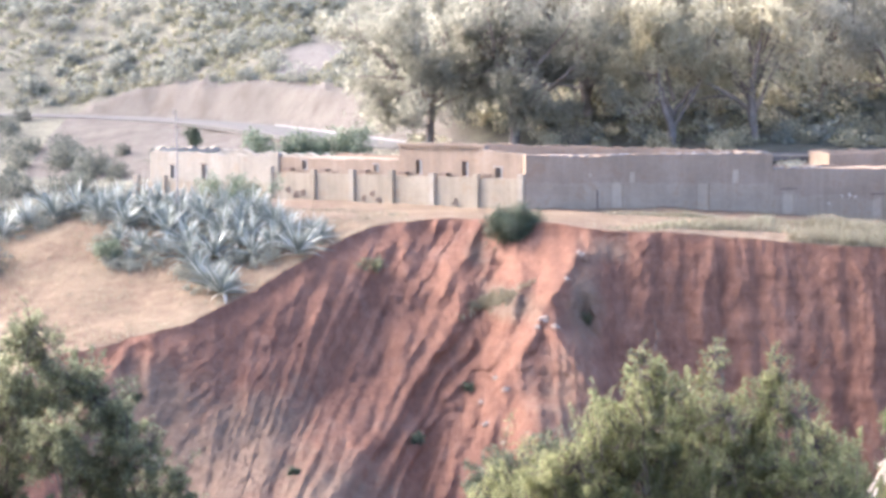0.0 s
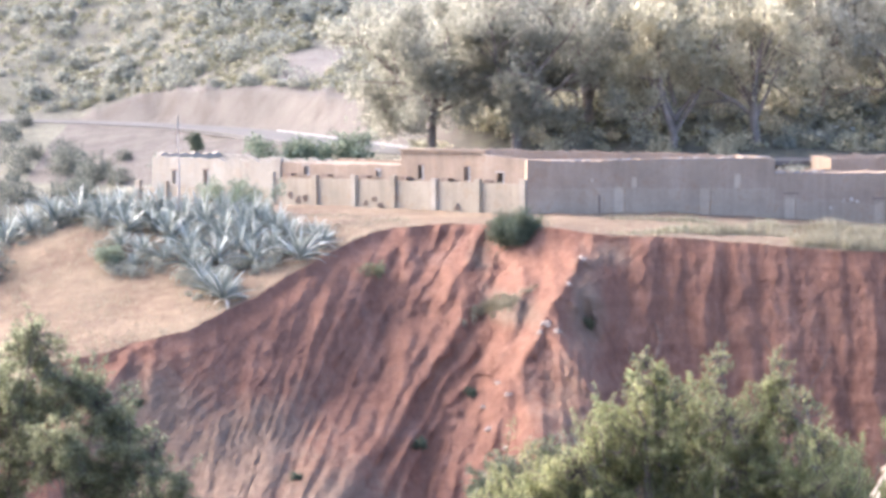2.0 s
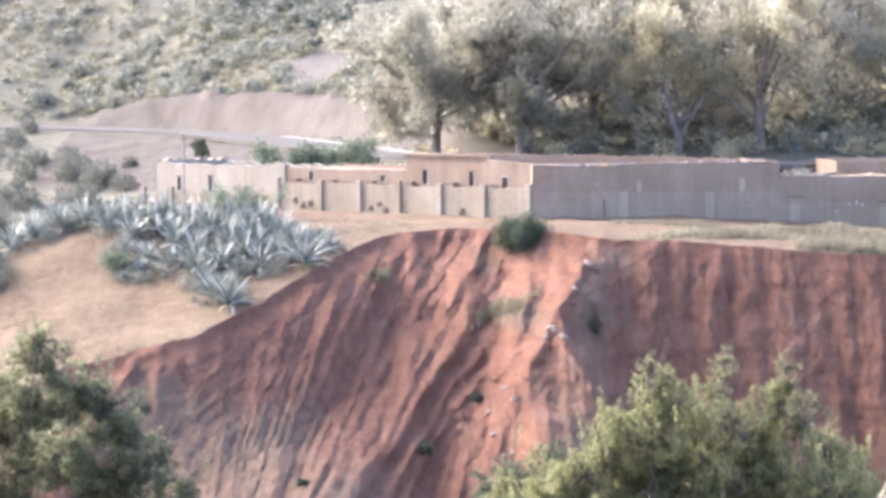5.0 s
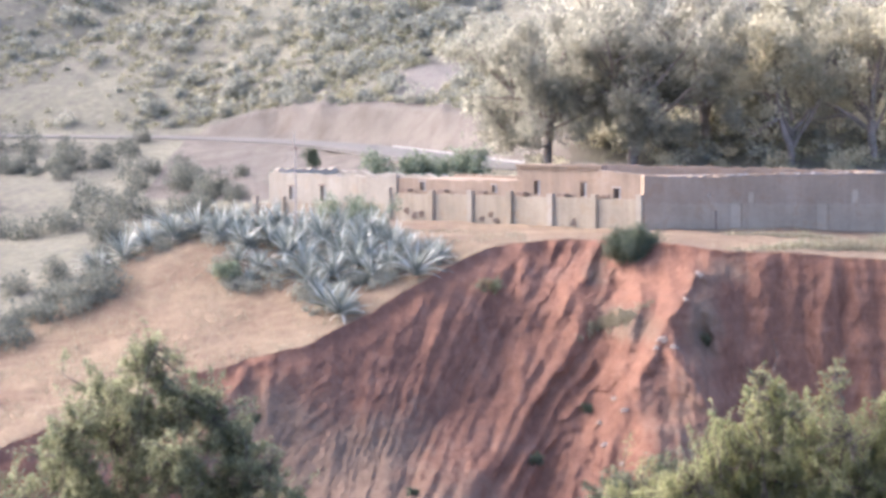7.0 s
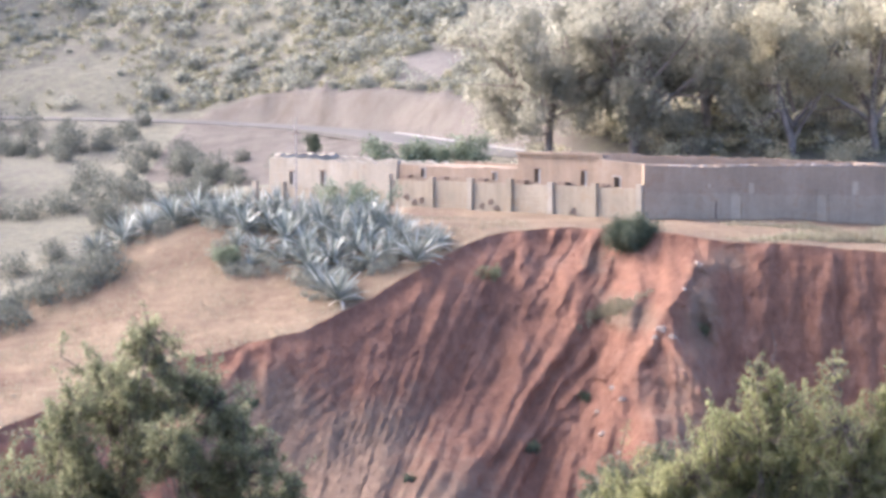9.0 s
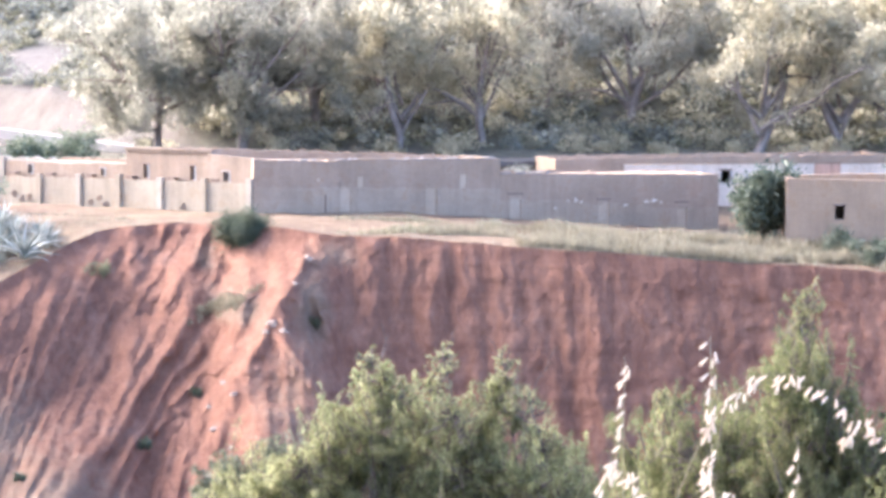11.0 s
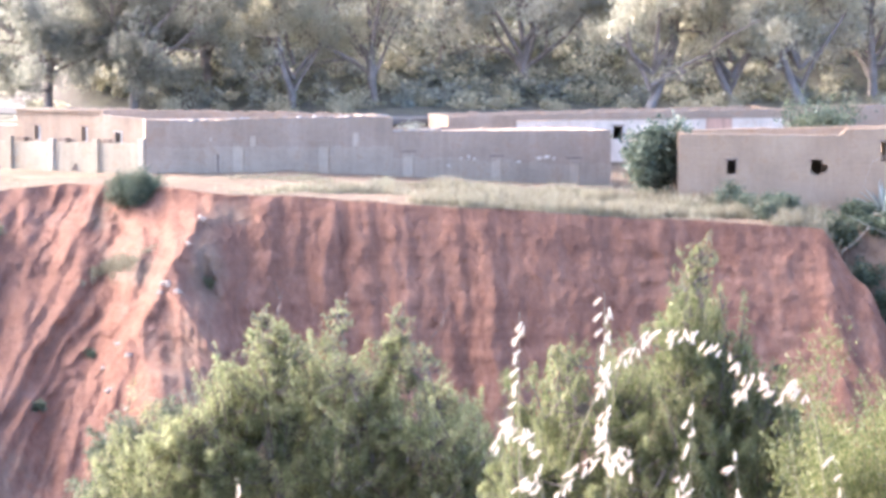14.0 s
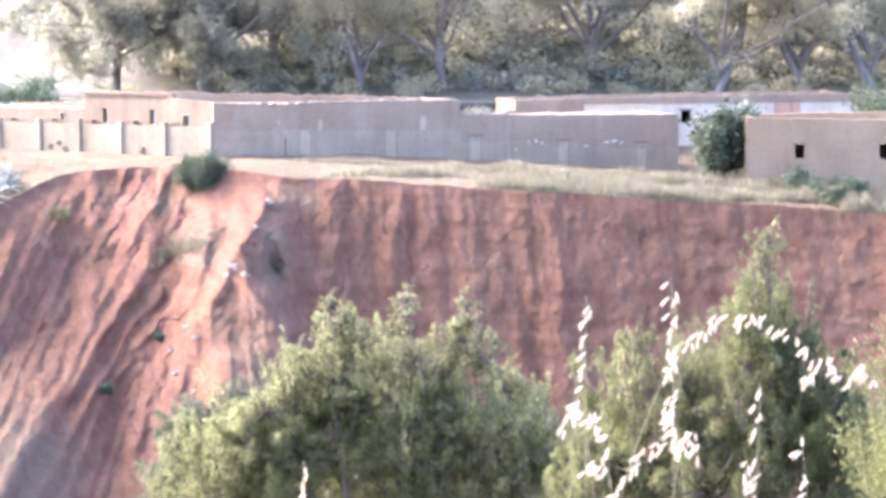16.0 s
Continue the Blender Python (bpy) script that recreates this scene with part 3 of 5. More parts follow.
# slumps of grey-brown earth on the red face: x, metres below the edge, width, height, strength
PALE_EARTH = ((-15.5, 3.6, 3.2, 2.6, 0.85), (-10.8, 7.4, 4.2, 2.8, 0.9), (-6.5, 11.5, 2.6, 2.2, 0.7), (3.4, 3.9, 1.8, 0.9, 0.9), (7.6, 3.6, 1.1, 2.2, 0.8), (6.2, 8.6, 2.6, 3.0, 0.5), (-4.0, 13.5, 4.0, 2.5, 0.5), (9.4, 1.0, 1.6, 1.0, 0.5), (1.9, 1.6, 1.0, 1.0, 0.6), (22.0, 11.0, 6.0, 2.5, 0.3))
build_ground()


def build_road():
    xs = np.concatenate([np.arange(-120, -60, 4.0), np.arange(-60, 30, 0.7), np.arange(30, 140, 5.0)])
    ys = road_y(xs)
    ys = np.convolve(np.pad(ys, 6, mode="edge"), np.ones(13) / 13, mode="valid")
    tx, ty = np.gradient(xs), np.gradient(ys)
    ln = np.hypot(tx, ty)
    nx, ny = -ty / ln, tx / ln
    v, f = [], []
    for k in range(len(xs)):
        for o, dz in ((-2.6, -0.25), (-2.6, 0.10), (0, 0.14), (2.6, 0.10), (2.6, -0.25)):
            v.append((xs[k] + nx[k] * o, ys[k] + ny[k] * o, 2.0 + dz))
    for k in range(len(xs) - 1):
        for j in range(4):
            a = k * 5 + j
            f.append((a, a + 1, a + 6, a + 5))
    tagged(link_mesh("road", v, f, M_ROAD), "grey asphalt road along the foot of the hill", "road", kind="structure")
    v, f = [], []
    pick = [k for k in range(len(xs)) if -17 < xs[k] < 12]
    for k in pick:
        for o, h in ((2.65, 0.0), (2.65, 0.16), (2.85, 0.16), (2.85, 0.0)):
            v.append((xs[k] + nx[k] * o, ys[k] + ny[k] * o, 2.0 + h))
    for k in range(len(pick) - 1):
        for j in range(3):
            a = k * 4 + j
            f.append((a, a + 1, a + 5, a + 4))
    tagged(link_mesh("road_parapet", v, f, M_KERB), "low white parapet along the edge of the road", "parapet", kind="structure")


build_road()


# ---- buildings ----
class Side:
    """One upright wall line in plan: u runs along it, n points out of the house."""

    def __init__(self, a, b, units=0.0, fall=0.0):
        """units: what u counts to at the far end (else metres); fall: by how much the whole wall sinks for each unit away from it."""
        self.a, self.b = Vector((*a, 0)), Vector((*b, 0))
        self.len = (self.b - self.a).length
        self.t = (self.b - self.a).normalized()
        self.n = Vector((self.t.y, -self.t.x, 0))
        self.units, self.fall = units or self.len, fall

    def at(self, u, out, z):
        return self.a + self.t * (u * self.len / self.units) + self.n * out + Vector((0, 0, z - self.fall * (self.units - u)))

    def behind(self, d):
        """The same wall line, d metres further back."""
        o = self.n * -d
        return Side((self.a.x + o.x, self.a.y + o.y), (self.b.x + o.x, self.b.y + o.y), self.units, self.fall)


def wall_mesh(side, u0, u1, base, tops, thick, holes=(), ragged=0.0, seed=1, out=0.0, cell=0.4):
    """An earth wall with openings through it. tops: (u, z) along it; ragged: how far its crown has crumbled."""
    r = random.Random(seed)
    cuts = {u0, u1}
    for h in holes:
        cuts |= {h[0], h[1]}
    k = max(1, int((u1 - u0) / cell))
    for j in range(1, k):
        c = u0 + (u1 - u0) * j / k
        if all(abs(c - q) > 0.1 for q in cuts):
            cuts.add(c)
    cuts = sorted(cuts)
    tu, tz = [q[0] for q in tops], [q[1] for q in tops]
    crown = [float(np.interp(c, tu, tz)) + (r.uniform(-1, 0.25) * ragged if ragged else 0) for c in cuts]
    bm = bmesh.new()

    def quad(*pts):
        bm.faces.new([bm.verts.new(p) for p in pts])

    def block(ua, ub, za, zb, zc, zd, left, right, cap, sole):
        """A block from za up to zc at ua and zd at ub."""
        fo, bo = out, out - thick
        quad(side.at(ua, fo, za), side.at(ub, fo, za), side.at(ub, fo, zd), side.at(ua, fo, zc))
        quad(side.at(ub, bo, za), side.at(ua, bo, za), side.at(ua, bo, zc), side.at(ub, bo, zd))
        if cap:
            quad(side.at(ua, fo, zc), side.at(ub, fo, zd), side.at(ub, bo, zd), side.at(ua, bo, zc))
        if sole:
            quad(side.at(ua, bo, za), side.at(ub, bo, za), side.at(ub, fo, za), side.at(ua, fo, za))
        if left:
            quad(side.at(ua, bo, za), side.at(ua, fo, za), side.at(ua, fo, zc), side.at(ua, bo, zc))
        if right:
            quad(side.at(ub, fo, za), side.at(ub, bo, za), side.at(ub, bo, zd), side.at(ub, fo, zd))

    for j, (ua, ub) in enumerate(zip(cuts[:-1], cuts[1:])):
        mid = (ua + ub) / 2
        gaps = sorted((h for h in holes if h[0] < mid < h[1]), key=lambda h: h[2])
        first, last = j == 0, j == len(cuts) - 2
        low = base
        for h in gaps:
            if h[2] > low + 0.01:
                block(ua, ub, low, h[2], h[2], h[2], first, last, True, False)
            low = h[3]
        block(ua, ub, low, None, crown[j], crown[j + 1], first, last, True, bool(gaps))
    for h in holes:
        for u, turn in ((h[0], 1), (h[1], -1)):
            p = [side.at(u, out, h[2]), side.at(u, out, h[3]), side.at(u, out - thick, h[3]), side.at(u, out - thick, h[2])]
            quad(*(p if turn > 0 else p[::-1]))
    bmesh.ops.remove_doubles(bm, verts=bm.verts, dist=0.001)
    return bm


def side_box(bm, side, u0, u1, o0, o1, z0, z1):
    c = [side.at(u, o, z) for u in (u0, u1) for o in (o0, o1) for z in (z0, z1)]
    v = [bm.verts.new(p) for p in c]
    for f in ((0, 1, 3, 2), (4, 6, 7, 5), (0, 4, 5, 1), (2, 3, 7, 6), (0, 2, 6, 4), (1, 5, 7, 3)):
        bm.faces.new([v[i] for i in f])


def slab(name, corners, z0, z1, mat, parent, label=""):
    bm = bmesh.new()
    lo = [bm.verts.new((x, y, z0)) for x, y in corners]
    hi = [bm.verts.new((x, y, z1)) for x, y in corners]
    bm.faces.new(hi)
    bm.faces.new(lo[::-1])
    for j in range(len(corners)):
        k = (j + 1) % len(corners)
        bm.faces.new((lo[j], lo[k], hi[k], hi[j]))
    bmesh.ops.recalc_face_normals(bm, faces=bm.faces)
    return part(name, bm, mat, parent, label)


def window_in(parent, side, u0, u1, z0, z1, depth, mat=None, jamb=True):
    """A small deep window: timber frame set back in the opening, lintel over it."""
    w = hang(new("window"), parent)
    bm = bmesh.new()
    t = 0.04
    for a, b, c, d in ((u0, u0 + t, z0, z1), (u1 - t, u1, z0, z1), (u0 + t, u1 - t, z0, z0 + t), (u0 + t, u1 - t, z1 - t, z1)):
        side_box(bm, side, a, b, -depth, -depth + 0.05, c, d)
    part("frame", bm, mat or M_WOOD, w)
    bm = bmesh.new()
    side_box(bm, side, u0 - 0.12, u1 + 0.12, -0.20, 0.03, z1, z1 + 0.09)
    part("lintel", bm, M_STONE if mat else M_WOOD, w)
    if jamb:
        bm = bmesh.new()
        side_box(bm, side, u1, u1 + 0.07, -0.05, 0.02, z0 - 0.05, z1)
        part("jamb", bm, M_KERB, w, "whitewashed edge of the window")
    return w


CORNER = (4.84, 185.0)
FRONT_W = Side((-19.3, 205.3), CORNER, 28.0, 0.0096)          # sunlit front with the buttressed yard wall
FRONT_E = Side(CORNER, (19.8, 189.0))             # long shaded front
FRONT_E2 = Side((19.8, 189.0), (33.8, 192.7), 13.97)     # its lower continuation


def build_yard_wall():
    w = thing("yard_wall", (*CORNER, 0), "low ochre plastered yard wall with square buttresses", "wall", kind="structure")
    part("wall", wall_mesh(FRONT_W, 9.8, 28.0, -1.0, ((9.8, 1.84), (28, 1.92)), 0.30, ragged=0.06, seed=3), M_OCHRE, w)
    part("wall", wall_mesh(FRONT_W, -1.0, 9.8, -2.0, ((-1, 0.95), (5, 1.1), (9.8, 1.2)), 0.30, ragged=0.12, seed=4), M_OCHRE, w)
    for k, u in enumerate((-0.85, 1.4, 9.8, 13.06, 15.94, 18.78, 21.70, 24.72, 27.78)):
        bm = bmesh.new()
        h = 1.28 if u < 5 else 2.0 + 0.05 * (k % 3)
        side_box(bm, FRONT_W, u - 0.17, u + 0.17, -0.12, 0.17, -1.2 if u > 5 else -2.2, h)
        side_box(bm, FRONT_W, u - 0.20, u + 0.20, -0.14, 0.20, h + 0.004, h + 0.08)
        part("buttress", bm, M_OCHRE if k % 2 else M_PLASTER, w)
    # dark bars in place of the shade beside the buttress tops
    for u in (10.6, 13.3, 16.2, 19.05, 21.98, 24.98):
        bm = bmesh.new()
        side_box(bm, FRONT_W, u, u + 0.45, -0.7, -0.25, 1.96, 2.1)
        part("shade_bar", bm, M_WOOD, w, "dark bar standing in for shade between yard wall and house")
    # broken plaster that shows the rubble core
    for k, (u, z) in enumerate(((11.3, 0.75), (11.9, 0.45), (12.4, 0.6), (16.9, 0.5), (17.5, 0.7), (18.0, 0.35), (23.4, 0.35))):
        bm = bmesh.new()
        p = FRONT_W.at(u, -0.02, z)
        lump(bm, p, (0.30, 0.05, 0.2), 40 + k, 0.6)
        part("bare_rubble", bm, M_ADOBE, w)


def build_pale_house():
    h = thing("pale_house", (-12, 197, 0), "roofless pale plastered house behind the yard wall", "house")
    s = FRONT_W
    holes = ((1.2, 1.5, 1.15, 2.0), (3.7, 4.05, 1.15, 2.1))
    part("wall", wall_mesh(s, -0.45, 9.7, -1.6, ((-0.5, 2.95), (3, 2.98), (6.5, 2.82), (9.0, 2.85), (9.1, 3.05), (9.7, 3.1)), 0.4, holes, 0.16, 7, -0.8), M_PLASTER, h)
    a, b = s.at(-0.45, -1.2, 0), s.at(-0.45, -7, 0)
    part("wall", wall_mesh(Side((b.x, b.y), (a.x, a.y)), 0, 5.8, -1.6, ((0, 2.7), (6, 2.9)), 0.4, (), 0.2, 8), M_PLASTER, h)
    a, b = s.at(-0.45, -7.0, 0), s.at(9.7, -7.0, 0)
    part("wall", wall_mesh(Side((b.x, b.y), (a.x, a.y), 10.1), 0, 10.1, -1.6, ((0, 2.5), (10.1, 2.6)), 0.4, (), 0.25, 9), M_PLASTER, h)
    for q in holes:
        window_in(h, s.behind(0.8), *q, 0.25)


def build_adobe_house():
    h = thing("adobe_house", (-5, 192, 0), "low red adobe house behind the buttressed wall", "house")
    s = FRONT_W.behind(0.9)
    holes = ((11.45, 11.75, 2.0, 2.55), (16.8, 17.05, 2.05, 2.45))
    part("wall", wall_mesh(s, 9.72, 18.7, -0.5, ((9.7, 2.78), (14, 2.72), (18.7, 2.82)), 0.4, holes, 0.06, 11), M_ADOBE, h)
    for q in holes:
        window_in(h, s, *q, 0.2, M_STONE)
    c = [tuple(s.at(u, o, 0))[:2] for u, o in ((10.4, -0.4), (18.7, -0.4), (18.7, -5), (10.4, -5))]
    slab("roof", c, 2.35, 2.5, M_GREY, h, "flat earthen roof")
    a, b = s.at(18.7, -5.0, 0), s.at(10.3, -5.0, 0)
    part("wall", wall_mesh(Side((a.x, a.y), (b.x, b.y), 8.4), 0, 8.4, -0.5, ((0, 2.7), (8.4, 2.7)), 0.4, (), 0.1, 12), M_ADOBE, h)


def build_corner_house():
    h = thing("corner_house", (*CORNER, 0), "taller adobe house with small deep windows at the corner", "house")
    s = FRONT_W.behind(0.75)
    holes = ((19.92, 20.24, 1.98, 2.80), (23.16, 23.48, 1.95, 2.78))
    part("wall", wall_mesh(s, 18.7, 24.65, -0.5, ((18.7, 3.72), (24.65, 3.70)), 0.45, holes, 0.03, 21), M_ADOBE, h)
    for q in holes:
        window_in(h, s, *q, 0.3)
    for k in range(20):                                   # row of brick ends under the cornice
        bm = bmesh.new()
        u = 18.85 + k * 0.292
        side_box(bm, s, u, u + 0.14, 0.0, 0.10, 3.50, 3.62)
        part("cornice_brick", bm, M_ADOBE, h)
    bm = bmesh.new()
    side_box(bm, s, 18.66, 24.7, -0.5, 0.13, 3.70, 3.80)
    part("cornice", bm, M_ADOBE, h)
    s4 = FRONT_W.behind(0.35)
    holes = ((25.72, 26.12, 1.75, 2.52),)
    part("wall", wall_mesh(s4, 24.68, 27.95, -0.5, ((24.6, 3.58), (28, 3.33)), 0.4, holes, 0.04, 22), M_ADOBE, h)
    window_in(h, s4, *holes[0], 0.22, M_STONE)
    # shaded long front
    e = FRONT_E
    doors = ((5.35, 6.02, -0.2, 1.88), (10.72, 11.4, -0.3, 1.74))
    niches = ((6.45, 6.8, 1.62, 2.25), (12.92, 13.34, 1.5, 2.3), (3.93, 4.1, 2.0, 2.18))
    part("wall", wall_mesh(e, 0.0, 15.49, -1.0, ((0, 3.31), (4, 3.24), (8, 3.30), (15.49, 3.28)), 0.45, doors + niches, 0.09, 23), M_GREY, h)
    bm = wall_mesh(e, 0.0, 15.49, -1.0, ((0, 1.72), (15.49, 1.45)), 0.06, tuple((a, b, c, min(d, 3)) for a, b, c, d in ((5.35, 6.02, -0.2, 1.9), (10.72, 11.4, -0.3, 1.9))), 0.10, 24, 0.064)
    part("plinth", bm, M_GREYLOW, h, "paler plaster on the lower half")
    for a, b, c, d in doors:
        bm = bmesh.new()
        side_box(bm, e, a + 0.004, b - 0.004, -0.22, -0.03, c - 0.5, d - 0.004)
        part("blocked_door", bm, M_INFILL, h, "doorway walled up with pale plaster")
        bm = bmesh.new()
        side_box(bm, e, a - 0.2, b + 0.2, -0.2, 0.075, d, d + 0.1)
        part("lintel", bm, M_GREY, h)
    for a, b, c, d in niches:
        bm = bmesh.new()
        side_box(bm, e, a + 0.003, b - 0.003, -0.3, -0.05, c + 0.003, d - 0.003)
        part("blocked_window", bm, M_INFILL, h, "window walled up with pale stone")
    bm = bmesh.new()
    side_box(bm, e, 4.38, 4.45, 0.07, 0.13, -0.3, 1.2)
    part("downpipe", bm, M_WOOD, h)
    # rubble crown along the roof edge
    r = random.Random(5)
    u = 0.5
    while u < 15.3:
        bm = bmesh.new()
        w = r.uniform(0.14, 0.34)
        p = e.at(u, -0.22, 3.27 + r.uniform(-0.02, 0.03))
        lump(bm, p, (w, 0.2, r.uniform(0.04, 0.08)), int(u * 100), 0.4)
        part("coping_stone", bm, M_STONE if r.random() < 0.55 else M_GREY, h)
        u += w * r.uniform(1.5, 2.6)
    q = [e.at(0.1, -0.45, 0), e.at(15.4, -0.45, 0), e.at(15.4, -6, 0), s.at(18.8, -5, 0), s.at(18.8, -0.45, 0), s.at(24.6, -0.45, 0)]
    slab("roof", [(v.x, v.y) for v in q], 2.75, 2.9, M_GREY, h, "flat earthen roof")
    a, b = e.at(15.49, -0.45, 0), e.at(15.49, -6, 0)
    part("wall", wall_mesh(Side((a.x, a.y), (b.x, b.y)), 0, 5.5, -1.0, ((0, 3.28), (5.5, 3.2)), 0.4, (), 0.1, 25), M_GREY, h)
    a, b = e.at(15.49, -6.0, 0), s.at(18.8, -5.2, 0)
    sd = Side((a.x, a.y), (b.x, b.y))
    part("wall", wall_mesh(sd, 0, sd.len, -1.0, ((0, 3.2), (sd.len, 3.6)), 0.4, (), 0.1, 26), M_GREY, h)
    a, b = s.at(18.7, -5.2, 0), s.at(18.7, -0.45, 0)
    part("wall", wall_mesh(Side((a.x, a.y), (b.x, b.y)), 0, 4.7, -0.5, ((0, 3.6), (4.7, 3.7)), 0.4, (), 0.05, 27), M_ADOBE, h)


def build_low_house():
    h = thing("low_house", (26, 191, -0.6), "long low earthen house with walled-up doors", "house")
    e = FRONT_E2
    doors = ((0.62, 1.3, -1.0, 1.06), (6.2, 6.85, -1.2, 0.66), (11.25, 11.9, -1.2, 0.42))
    part("wall", wall_mesh(e, 0.02, 13.97, -2.0, ((0, 2.36), (7, 2.27), (13.97, 2.14)), 0.45, doors, 0.05, 31), M_GREY, h)
    bm = wall_mesh(e, 0.02, 13.97, -2.0, ((0, 0.9), (13.97, 0.1)), 0.05, ((0.62, 1.3, -1.0, 1.06), (6.2, 6.85, -1.2, 0.66), (11.25, 11.9, -1.2, 0.42)), 0.22, 32, 0.055)
    part("plinth", bm, M_GREYLOW, h, "paler plaster on the lower part")
    for a, b, c, d in doors:
        bm = bmesh.new()
        side_box(bm, e, a + 0.004, b - 0.004, -0.22, -0.03, c - 0.5, d - 0.004)
        part("blocked_door", bm, M_INFILL, h, "doorway walled up with pale plaster")
        bm = bmesh.new()
        side_box(bm, e, a - 0.15, b + 0.15, -0.2, 0.07, d, d + 0.09)
        part("lintel", bm, M_WOOD, h)
    r = random.Random(9)
    for k, (u, z) in enumerate(((4.2, 0.62), (4.75, 0.66), (5.1, 0.55), (9.2, 0.5), (9.7, 0.56), (10.2, 0.45), (3.3, 0.2), (7.9, 0.3))):
        bm = bmesh.new()
        lump(bm, e.at(u, -0.02, z), (r.uniform(0.12, 0.26), 0.06, r.uniform(0.07, 0.13)), 70 + k, 0.5)
        part("plaster_remnant", bm, M_WHITE, h, "scrap of white plaster")
    c = [tuple(e.at(u, o, 0))[:2] for u, o in ((0.1, -0.45), (13.9, -0.45), (13.9, -6), (0.1, -6))]
    slab("roof", c, 1.95, 2.08, M_GREY, h, "flat earthen roof")
    u = 0.2
    while u < 3.2:
        bm = bmesh.new()
        w = r.uniform(0.15, 0.32)
        lump(bm, e.at(u, -0.25, 2.36), (w, 0.2, r.uniform(0.07, 0.12)), int(u * 90) + 7, 0.4)
        part("coping_stone", bm, M_STONE, h)
        u += w * r.uniform(1.4, 2.2)
    a, b = e.at(13.97, -0.45, 0), e.at(13.97, -6, 0)
    part("wall", wall_mesh(Side((a.x, a.y), (b.x, b.y)), 0, 5.6, -2.0, ((0, 2.14), (5.6, 2.1)), 0.4, (), 0.1, 33), M_GREY, h)
    a, b = e.at(13.97, -6.0, 0), e.at(0.0, -6.0, 0)
    part("wall", wall_mesh(Side((a.x, a.y), (b.x, b.y)), 0, 13.9, -2.0, ((0, 2.1), (13.9, 2.3)), 0.4, (), 0.15, 34), M_GREY, h)


def build_back_house():
    h = thing("whitewashed_house", (36, 205, -0.5), "long house behind with a stained whitewashed wall", "house")
    s = Side((25.0, 204.0), (47.9, 206.4))
    part("wall", wall_mesh(s, 0.0, 4.6, -2.5, ((0, 2.55), (2, 2.6), (4.6, 2.62)), 0.45, (), 0.08, 41), M_GREY, h)
    holes = ((11.2, 11.85, 0.9, 1.75),)
    part("wall", wall_mesh(s, 4.62, 17.6, -2.5, ((4.6, 2.12), (17.6, 2.2)), 0.45, holes, 0.0, 42), M_WHITE, h)
    part("wall", wall_mesh(s, 17.62, 19.4, -2.5, ((17.6, 2.2), (20, 2.2)), 0.45, (), 0.0, 45), M_RUST, h)
    part("wall", wall_mesh(s, 19.42, 23.0, -2.5, ((19.4, 2.2), (23, 2.2)), 0.45, (), 0.0, 46), M_WHITE, h)
    window_in(h, s, *holes[0], 0.2)
    part("parapet", wall_mesh(s, 3.0, 23.0, 2.204, ((3, 2.64), (12, 2.75), (23, 2.85)), 0.5, (), 0.08, 43, 0.06), M_GREY, h, "grey crumbling parapet")
    c = [tuple(s.at(u, o, 0))[:2] for u, o in ((0.1, -0.5), (22.9, -0.5), (22.9, -6), (0.1, -6))]
    slab("roof", c, 1.95, 2.1, M_GREY, h)
    a, b = s.at(23.0, -0.45, 0), s.at(23.0, -6, 0)
    part("wall", wall_mesh(Side((a.x, a.y), (b.x, b.y)), 0, 5.6, -2.5, ((0, 2.8), (5.6, 2.8)), 0.4, (), 0.1, 47), M_GREY, h)
    a, b = s.at(0, -6, 0), s.at(0, -0.45, 0)
    part("wall", wall_mesh(Side((a.x, a.y), (b.x, b.y)), 0, 5.6, -2.5, ((0, 2.5), (5.6, 2.55)), 0.4, (), 0.1, 48), M_GREY, h)
    a, b = s.at(23.0, -6.0, 0), s.at(0, -6.0, 0)
    part("wall", wall_mesh(Side((a.x, a.y), (b.x, b.y)), 0, 23, -2.5, ((0, 2.8), (23, 2.5)), 0.4, (), 0.1, 49), M_GREY, h)
    g = thing("far_yard_wall", (58, 208, -1.5), "long grey earthen yard wall behind the houses", "wall", kind="structure")
    w = Side((48.1, 207.2), (90.0, 210.0))
    part("wall", wall_mesh(w, 0.0, 42.0, -5.0, ((0, 2.95), (8, 3.0), (42, 3.2)), 0.45, ((9.0, 9.9, 1.3, 1.75),), 0.07, 51), M_GREY, g)
    part("wall", wall_mesh(w, 9.6, 42.0, -5.0, ((9.6, 2.15), (42, 2.3)), 0.08, (), 0.05, 52, 0.084), M_OCHRE, g, "paler plaster")


